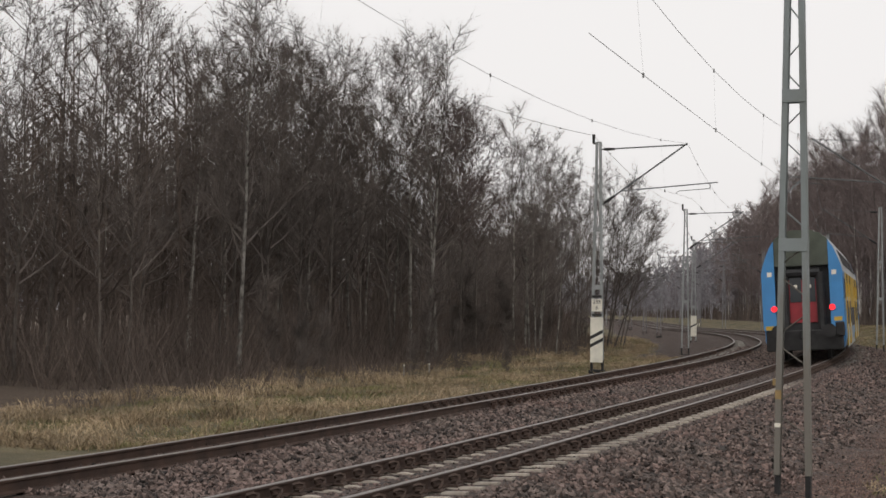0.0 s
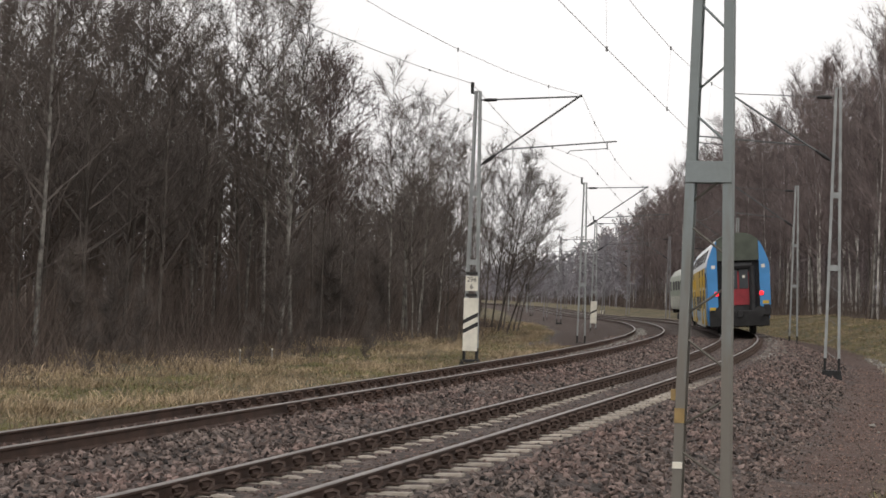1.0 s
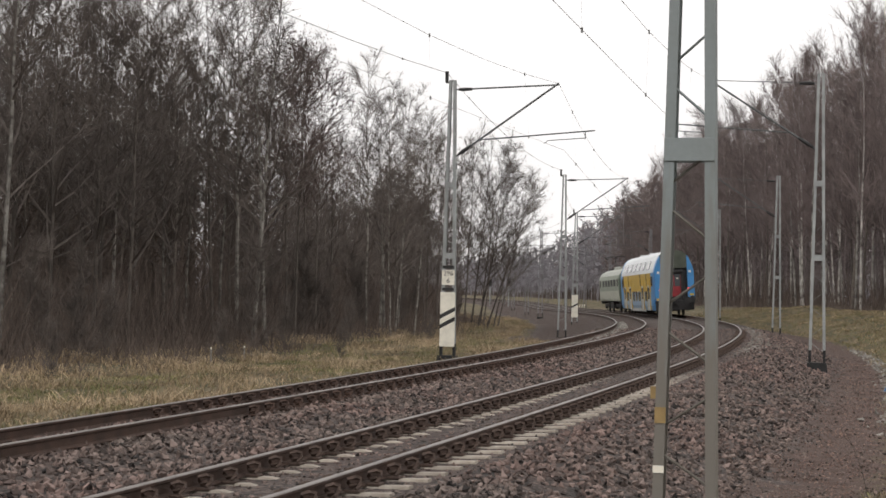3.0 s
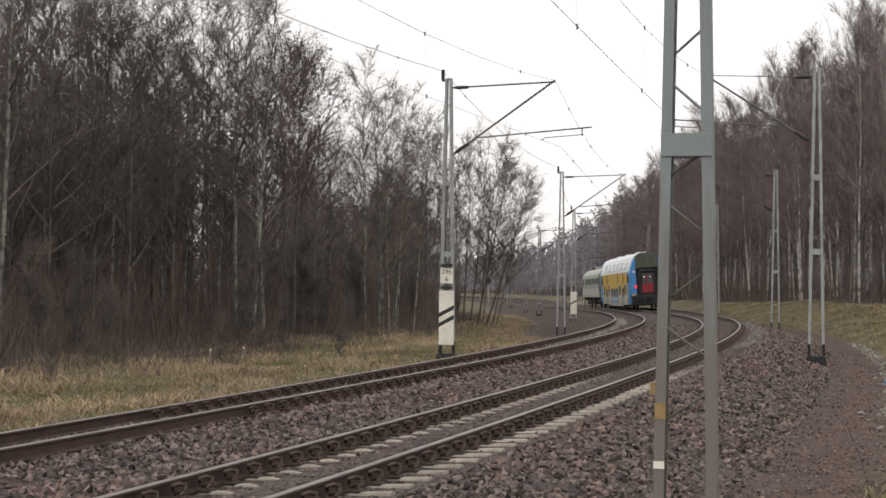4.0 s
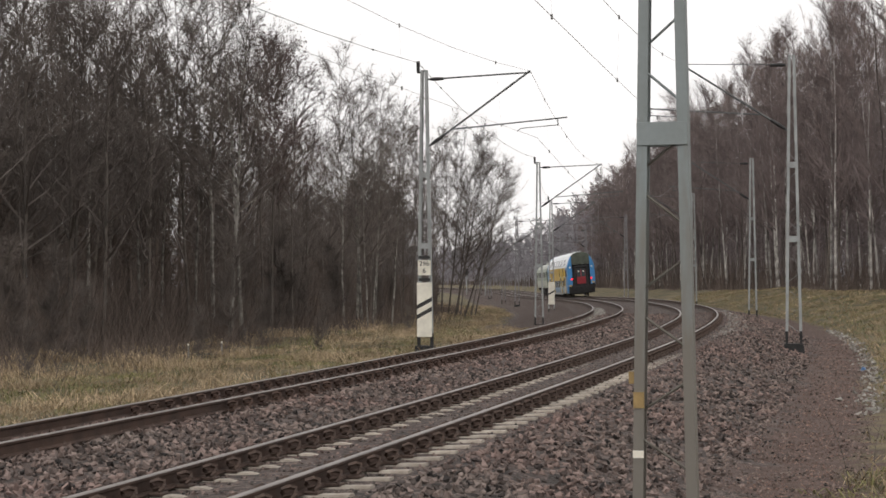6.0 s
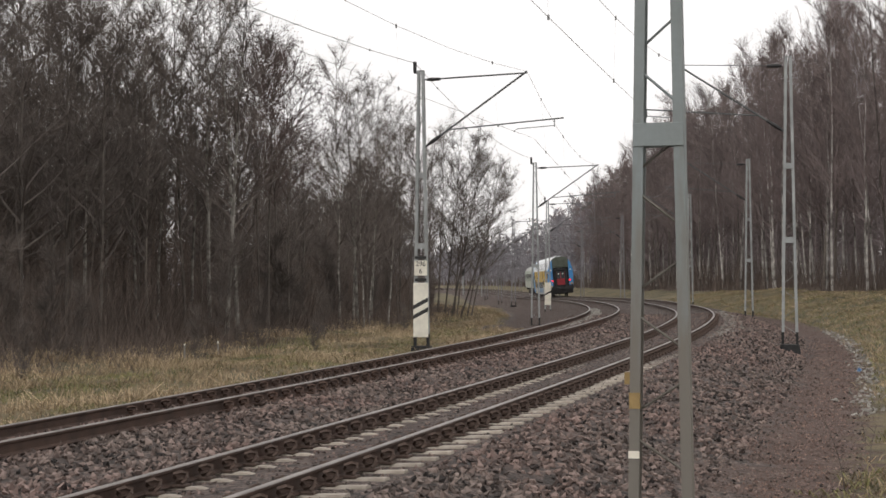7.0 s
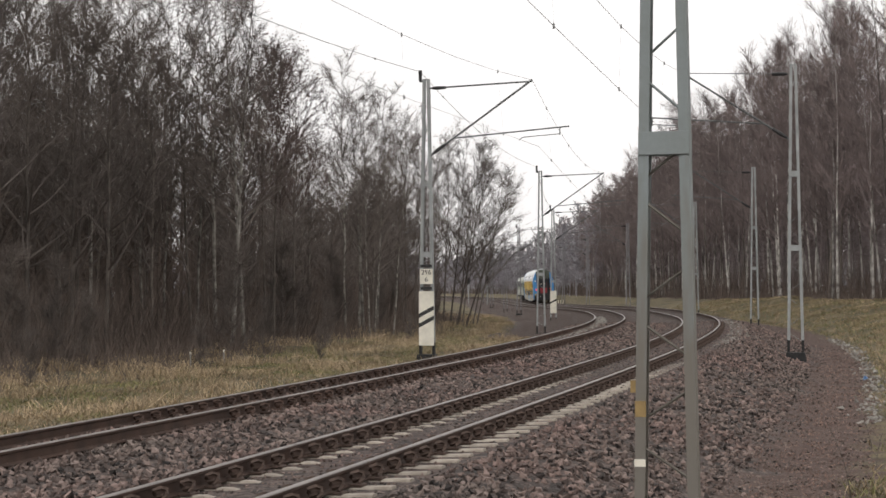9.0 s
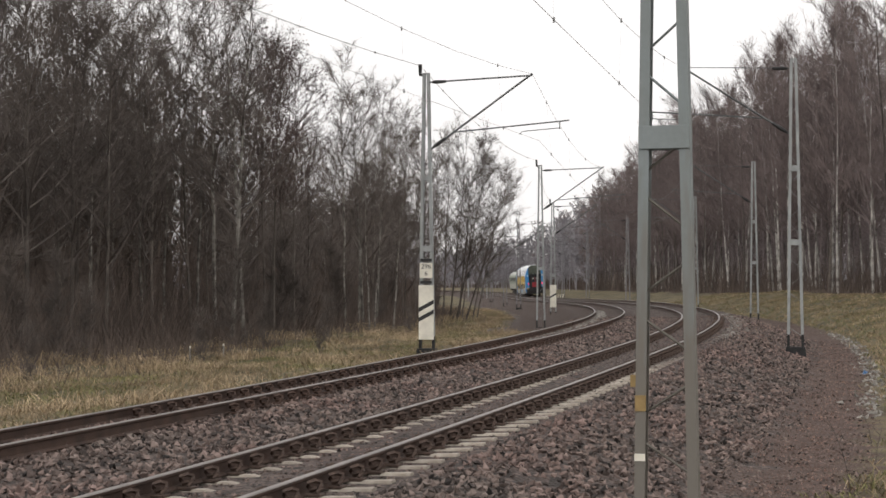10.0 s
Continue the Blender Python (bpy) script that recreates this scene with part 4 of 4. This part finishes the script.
stones("ballast", "broken purple-grey track ballast", M_STONE, 58000, bed, 0.041, 41, 0.15)
stones("ditch_stones", "pale rubble along the ditch", M_PALE_STONE, 420, lambda r: (r.uniform(20, 62), r.gauss(5.45, 0.17)), 0.05, 42)
stones("path_gravel", "scattered stones on the trodden path", M_STONE, 4500, lambda r: (3 + 50 * r.random() ** 1.4, 3.6 + 1.9 * r.random() ** 1.5), 0.024, 43)
stones("path_litter", "small reddish chippings trodden into the path", M_CHIP, 9000, lambda r: (3 + 45 * r.random() ** 1.5, r.gauss(4.7, 0.45)), 0.013, 46)
stones("spilt_stones", "pale crushed stone spilt along the outer rail", M_PALE_STONE, 700, lambda r: (r.uniform(38, 72), 1.15 + abs(r.gauss(0, 0.3))), 0.045, 44)
stones("spilt_stones", "pale sand and chippings between the rails", M_PALE_STONE, 2600, lambda r: (r.uniform(40, 92), -float(track_gap(60)) - 0.42 + r.gauss(0, 0.11)), 0.04, 45)
scrap = thing("plastic_scrap", "crumpled blue plastic scrap lying in the ditch", "litter", at=Matrix.Translation(on_ground(33.0, 5.32)))
part("sheet", Build().put([(-0.09, -0.08, 0.0), (0.07, -0.09, 0.02), (0.11, 0.06, 0.0), (-0.06, 0.09, 0.02), (-0.03, -0.02, 0.12), (0.05, 0.02, 0.08)], [(0, 1, 4), (1, 5, 4), (1, 2, 5), (2, 3, 5), (3, 4, 5), (3, 0, 4), (3, 2, 1, 0)]), M_BLUE_SCRAP, scrap)


# ---------------------------------------------------------------- small things by the distant line
def marker_post(s, o, h):
    t = thing("marker_post", "small white lineside marker post", "post", "marker posts", upright(s, o, -0.5))
    part("post", Build().tube([(0, 0, 0), (0.10, 0, h)], 0.055, 6), M_WHITE, t)
    part("foot", Build().box((0, 0, 0.1), (0.16, 0.16, 0.2)), M_BLACK, t)


def stake(s, o, h):
    t = thing("wooden_stake", "short pale wooden stake standing in the dry grass", "stake", "stakes", Matrix.Translation(on_ground(s, o, -0.1)))
    part("shaft", Build().box((0, 0, h / 2), (0.05, 0.05, h), taper=0.8), M_PALE_STONE, t)
    part("painted_tip", Build().box((0, 0, h + 0.02), (0.045, 0.045, 0.06)), M_WHITE, t)


stake(36.2, -14.0, 0.55)
stake(38.0, -13.6, 0.45)


def weed(s, o, h, lean):
    t = thing("dead_weed", "dry brown weed stalk beside the path", "weed", "weeds", Matrix.Translation(on_ground(s, o, -0.05)))
    pts = [Vector((lean * (u / 6) ** 2, 0.02 * u, h * u / 6)) for u in range(7)]
    part("stem", Build().tube(pts, [0.007 - 0.0007 * i for i in range(7)], 5), M_BARK, t)
    for i in (2, 3, 4, 5):
        part("side_shoot", Build().tube([pts[i], pts[i] + Vector((0.10 * (-1) ** i, 0.05, 0.12))], [0.004, 0.002], 4), M_BARK, t)


for q in ((9.5, 5.35, 0.95, -0.25), (12.0, 5.6, 0.6, 0.12), (15.5, 5.5, 0.5, -0.1)):
    weed(*q)


def signal(s, o):
    t = thing("railway_signal", "pale lineside signal post with a dark head", "signal", "signals", upright(s, o, -0.6))
    part("post", Build().tube([(0, 0, 0), (0, 0, 3.6)], 0.09, 8), M_PAINT_OLD, t)
    h = part("head", Build().bevelled((0, 0, 4.1), (0.6, 0.3, 1.2), 0.06), M_BLACK, t)
    part("hood", Build().tube([(0, -0.15, 4.4), (0, -0.4, 4.4)], 0.12, 8), M_BLACK, h)
    part("ladder", Build().box((0.25, 0.1, 1.8), (0.05, 0.3, 3.4)), M_ARM, t)


for k in range(4):
    marker_post(238 + k * 2.0, 2.5 + k * 0.5, 0.8)
signal(265, -6.6)
signal(300, -8.4)


# ---------------------------------------------------------------- the train
def mirrored(sec):
    return sec + [(-x, z) for x, z in reversed(sec)]


def wheelset(parent, y, r=0.46):
    for x in (-0.75, 0.75):
        w = part("wheel", Build().tube([(x - 0.065, y, r), (x + 0.065, y, r)], r, 16), M_UNDER, parent)
    part("axle", Build().tube([(-0.75, y, r), (0.75, y, r)], 0.08, 8), M_UNDER, parent)


def bogie(parent, y, base=2.5, r=0.46):
    b = Build()
    for x in (-1.05, 1.05):
        b.bevelled((x, y, 0.62), (0.16, base + 1.1, 0.26), 0.03)
        for dy in (-base / 2, base / 2):
            b.bevelled((x, y + dy, 0.5), (0.24, 0.36, 0.36), 0.04)
    b.bevelled((0, y, 0.6), (2.0, 0.5, 0.3), 0.03)
    g = part("bogie", b, M_UNDER, parent, "sooty bogie")
    for dy in (-base / 2, base / 2):
        wheelset(g, y + dy, r)


def buffers(parent, y, sgn):
    for x in (-0.87, 0.87):
        part("buffer", Build().tube([(x, y, 1.06), (x, y + sgn * 0.45, 1.06), (x, y + sgn * 0.5, 1.06)], [0.12, 0.12, 0.24], 12), M_UNDER, parent)
    part("coupling", Build().bevelled((0, y + sgn * 0.2, 0.95), (0.25, 0.5, 0.3), 0.03), M_UNDER, parent)


def double_deck_coach():
    """26.4 m; the tail end stands at y = -13.2."""
    c = thing("double_deck_coach", "blue and yellow double-deck coach with red tail lamps", "railway coach")
    side = [(1.30, 0.42), (1.39, 0.75), (1.39, 3.10), (1.33, 3.38), (1.12, 3.95), (0.93, 4.28), (0.66, 4.47), (0.34, 4.59)]
    sec = mirrored(side)
    # body between the two blue ends: lower side blue, middle yellow, shoulders and roof silver
    lower = mirrored([(1.30, 0.42), (1.39, 0.75), (1.39, 1.75)])
    mid = mirrored([(1.39, 1.75), (1.39, 3.10)])
    upper = mirrored([(1.39, 3.10), (1.33, 3.38), (1.12, 3.95), (0.93, 4.28), (0.66, 4.47), (0.34, 4.59)])
    part("lower_side", Build().sweep(lower, -10.6, 11.2), M_PALE_BLUE, c, "pale blue-grey lower body")
    part("middle_side", Build().sweep(mid, -10.6, 11.2), M_COACH_YELLOW, c, "yellow body band")
    roof = part("roof", Build().sweep(upper, -12.4, 12.4), M_SILVER, c, "silver-white upper body and roof")
    for y0, y1 in ((-12.4, -10.6), (11.2, 12.4)):
        part("end_section", Build().sweep(mirrored([(1.30, 0.42), (1.39, 0.75), (1.39, 3.10)]), y0, y1), M_BLUE, c, "blue end section")
    # tail end: blue corner pillars, grimy curved roof end, a dark recess with the gangway door
    for sx in (-1, 1):
        b = Build()
        sec2 = [(sx * x, z) for x, z in ((0.93, 1.12), (1.34, 1.12), (1.385, 1.2), (1.385, 3.10), (1.325, 3.38), (1.10, 3.95), (0.93, 4.22))]
        p = part("corner_pillar", b.sweep(sec2 if sx > 0 else list(reversed(sec2)), -13.2, -12.39), M_BLUE, c, "blue corner of the tail end")
        part("mark_plate", Build().box((sx * 1.10, -13.206, 3.07), (0.16, 0.008, 0.16)), M_WHITE, p)
        part("tail_lamp", Build().tube([(sx * 0.99, -13.17, 1.86), (sx * 0.99, -13.25, 1.86)], 0.105, 12), M_LAMP, p, "lit red tail lamp")
        part("yellow_mark", Build().box((sx * 1.17, -13.206, 1.45 if sx > 0 else 1.2), (0.28, 0.008, 0.14)), M_COACH_YELLOW, p)
    part("roof_end", Build().sweep(mirrored([(0.926, 3.34), (0.926, 4.26), (0.66, 4.46), (0.34, 4.58)]), -13.15, -12.39), M_ROOF_END, c, "grimy dark end of the roof")
    rec = part("gangway_recess", Build().box((0, -12.66, 2.02), (1.85, 0.5, 2.62)), M_RUBBER, c, "black gangway recess")
    for x in (-0.62, 0.62):
        part("rubber_bellow", Build().tube([(x, -13.0, 0.95), (x, -13.0, 3.1)], 0.16, 8), M_RUBBER, rec)
    part("bellow_top", Build().tube([(-0.62, -13.0, 3.1), (0.62, -13.0, 3.1)], 0.16, 8), M_RUBBER, rec)
    door = part("gangway_door", Build().bevelled((0, -12.93, 2.1), (1.0, 0.05, 1.50), 0.01), M_RED, rec, "dark red gangway door")
    for x in (-0.24, 0.24):
        w = part("door_window", Build().bevelled((x, -12.962, 2.50), (0.40, 0.02, 0.86), 0.006), M_GLASS, door)
        part("sticker", Build().box((x, -12.976, 2.62), (0.12, 0.006, 0.12)), M_WHITE, w)
    part("sill_plate", Build().bevelled((0, -13.0, 0.97), (1.7, 0.3, 0.14), 0.02), M_UNDER, rec)
    part("headstock", Build().bevelled((0, -12.82, 0.74), (2.62, 0.7, 0.72), 0.04), M_UNDER, c, "sooty headstock")
    part("step_box", Build().bevelled((1.22, -13.05, 1.1), (0.3, 0.4, 0.5), 0.03), M_UNDER, c)
    buffers(c, -13.1, -1)
    part("front_end", Build().sweep(sec, 12.39, 13.2), M_BLUE, c)
    # side windows and doors on both flanks
    for sx in (-1, 1):
        x = sx * 1.393
        for y in (-8.6, -4.9, -1.6, 1.6, 4.9, 8.6):
            part("upper_window", Build().bevelled((sx * 1.235, y, 3.66), (0.05, 1.9, 0.62), 0.02, Matrix.Rotation(-sx * 0.354, 3, "Y")), M_GLASS, c)
        for y in (-2.2, 0.0, 2.2, 7.4, -7.2):
            part("lower_window", Build().bevelled((x, y, 1.45), (0.04, 1.5, 0.75), 0.02), M_GLASS, c)
        for y in (-9.2, -4.8, 4.8, 9.2):
            d = part("door", Build().bevelled((x, y, 1.32), (0.05, 1.5, 1.8), 0.01), M_GREY, c, "pale grey sliding door")
            for dy in (-0.36, 0.36):
                part("door_glass", Build().bevelled((x + sx * 0.02, y + dy, 1.65), (0.04, 0.46, 0.85), 0.01), M_GLASS, d)
            for dy in (-0.9, 0.9):
                part("door_pillar", Build().bevelled((x, y + dy, 1.6), (0.06, 0.24, 2.3), 0.01), M_COACH_YELLOW, c, "yellow door pillar")
            part("drip_gap", Build().bevelled((x, y + 1.5, 2.65), (0.05, 0.22, 0.85), 0.01), M_BLACK, c)
        for y in (-11.3, 11.5):
            part("end_window", Build().bevelled((x, y, 2.5), (0.04, 0.9, 0.7), 0.02), M_GLASS, c)
        part("skirt", Build().bevelled((sx * 1.3, 0, 0.55), (0.06, 12.0, 0.5), 0.01), M_GREY, c)
    for y in (-9.6, -2.0, 5.0):
        part("roof_vent", Build().bevelled((0, y, 4.62), (0.8, 1.0, 0.12), 0.03), M_SILVER, roof)
    bogie(c, -9.9)
    bogie(c, 9.9)
    part("underframe_box", Build().bevelled((0, 0, 0.42), (2.3, 9.0, 0.4), 0.04), M_UNDER, c)
    return c


def locomotive():
    """19.2 m six-axle electric locomotive."""
    c = thing("locomotive", "green and cream electric locomotive hauling the coach", "locomotive")
    part("lower_body", Build().sweep(mirrored([(1.40, 1.05), (1.45, 1.25), (1.45, 1.95)]), -8.9, 8.9), M_CREAM, c, "cream lower body")
    part("upper_body", Build().sweep(mirrored([(1.45, 1.95), (1.45, 2.95), (1.36, 3.3)]), -8.9, 8.9), M_LOCO, c, "green upper body")
    roof = part("roof", Build().sweep(mirrored([(1.36, 3.3), (1.08, 3.66), (0.6, 3.86), (0.2, 3.92)]), -8.9, 8.9), M_LOCO_ROOF, c, "pale dusty roof")
    for sgn in (-1, 1):
        y = 8.9 * sgn
        b = Build()
        lo = [(-1.38, y, 1.05), (1.38, y, 1.05), (1.45, y, 1.95), (1.45, y, 2.95), (1.1, y, 3.62), (-1.1, y, 3.62), (-1.45, y, 2.95), (-1.45, y, 1.95)]
        hi = [(x * 0.9, y + sgn * (0.55 if z < 2.2 else 0.42 if z < 3.2 else 0.2), z) for x, _, z in lo]
        f = [(i, (i + 1) % 8, 8 + (i + 1) % 8, 8 + i) for i in range(8)] + [tuple(range(8, 16))]
        cab = part("cab_front", b.put(lo + hi, f), M_LOCO_DARK, c, "dark green cab front")
        for x in (-0.55, 0.55):
            part("windscreen", Build().bevelled((x, y + sgn * 0.44, 2.75), (0.95, 0.06, 0.7), 0.02), M_GLASS, cab)
        for x in (-0.95, 0.95):
            part("headlamp", Build().tube([(x, y + sgn * 0.5, 1.6), (x, y + sgn * 0.58, 1.6)], 0.14, 10), M_GREY, cab)
        part("headstock", Build().bevelled((0, y, 0.95), (2.6, 0.6, 0.35), 0.03), M_UNDER, c)
        buffers(c, y + sgn * 0.2, sgn)
        bogie(c, sgn * 5.0, 3.6, 0.6)
    for sx in (-1, 1):
        for y in (-7.9, 7.9):
            part("cab_window", Build().bevelled((sx * 1.452, y, 2.65), (0.03, 0.8, 0.65), 0.01), M_GLASS, c)
        for y in (-5.4, -2.9, -0.4, 2.1, 4.6):
            part("side_grille", Build().bevelled((sx * 1.452, y, 2.65), (0.03, 1.5, 0.6), 0.01), M_DARK, c)
            part("panel_rib", Build().bevelled((sx * 1.455, y + 1.2, 1.5), (0.03, 0.06, 0.8), 0.01), M_GREY, c)
    for y, up in ((-6.2, 0.25), (6.2, 1.1)):
        pg = part("pantograph", Build().box((0, y, 4.0), (1.2, 1.6, 0.1)), M_DARK, c, "roof pantograph")
        part("lower_arm", Build().tube([(0, y - 0.6, 4.05), (0, y + 0.7, 4.05 + up * 0.55)], 0.04, 6), M_DARK, pg)
        part("upper_arm", Build().tube([(0, y + 0.7, 4.05 + up * 0.55), (0, y - 0.3, 4.05 + up)], 0.03, 6), M_DARK, pg)
        part("collector", Build().tube([(-0.9, y - 0.3, 4.0 + up), (-0.6, y - 0.3, 4.08 + up), (0.6, y - 0.3, 4.08 + up), (0.9, y - 0.3, 4.0 + up)], 0.035, 6), M_DARK, pg)
    for y in (-1.5, 0.5, 2.2):
        part("roof_box", Build().bevelled((0, y, 3.98), (1.1, 1.1, 0.25), 0.04), M_LOCO_ROOF, roof)
    part("battery_box", Build().bevelled((0, 0, 0.65), (2.4, 3.0, 0.6), 0.04), M_UNDER, c)
    return c


COACH, LOCO = double_deck_coach(), locomotive()

# ---------------------------------------------------------------- track pieces, last
build_track("track_near", "near railway track on pale concrete sleepers", lambda s: 0.0, lambda s: 0.0, lambda s: float(cant(s)), M_SLEEPER, -6.0, 300, 0.0, 110)
build_track("track_far", "far railway track on stained sleepers", lambda s: -float(track_gap(s)), lambda s: -0.059, lambda s: -0.059 + float(np.interp(s, [0, 100], [0.10, 0.06])), M_SLEEPER_FAR, 12.0, 300, 0.02, 70)


# ---------------------------------------------------------------- what moves
TAIL = [(0.0, 38.0), (0.5, 51.5), (1.0, 64.5), (1.5, 77.2), (2.0, 89.2), (2.5, 99.3), (3.0, 108.6), (4.3, 131.3), (5.0, 144.0), (5.5, 153.6), (7.0, 183.2), (8.5, 213.0), (10.0, 242.9)]


def ride(s_back, s_front, long):
    """The pose of a vehicle whose two bogies stand on the near track at s_back and s_front."""
    a, b = at(s_back, 0, cant(s_back) / 2), at(s_front, 0, cant(s_front) / 2)
    d = b - a
    yaw = math.atan2(-d.x, d.y)
    tilt = math.atan2(d.z, math.hypot(d.x, d.y))
    roll = -math.atan2(float(cant((s_back + s_front) / 2)), GAUGE)
    return Matrix.Translation((a + b) / 2) @ Matrix.Rotation(yaw, 4, "Z") @ Matrix.Rotation(tilt, 4, "X") @ Matrix.Rotation(roll, 4, "Y")


def motions():
    ts = [p[0] for p in TAIL]
    ss = [p[1] for p in TAIL]
    steps = [0.5 * k for k in range(21)]
    walk(COACH, [(t, ride(np.interp(t, ts, ss) + 3.3, np.interp(t, ts, ss) + 23.1, 26.4)) for t in steps])
    walk(LOCO, [(t, ride(np.interp(t, ts, ss) + 26.4 + 5.4, np.interp(t, ts, ss) + 26.4 + 15.0, 19.2)) for t in steps])


motions()
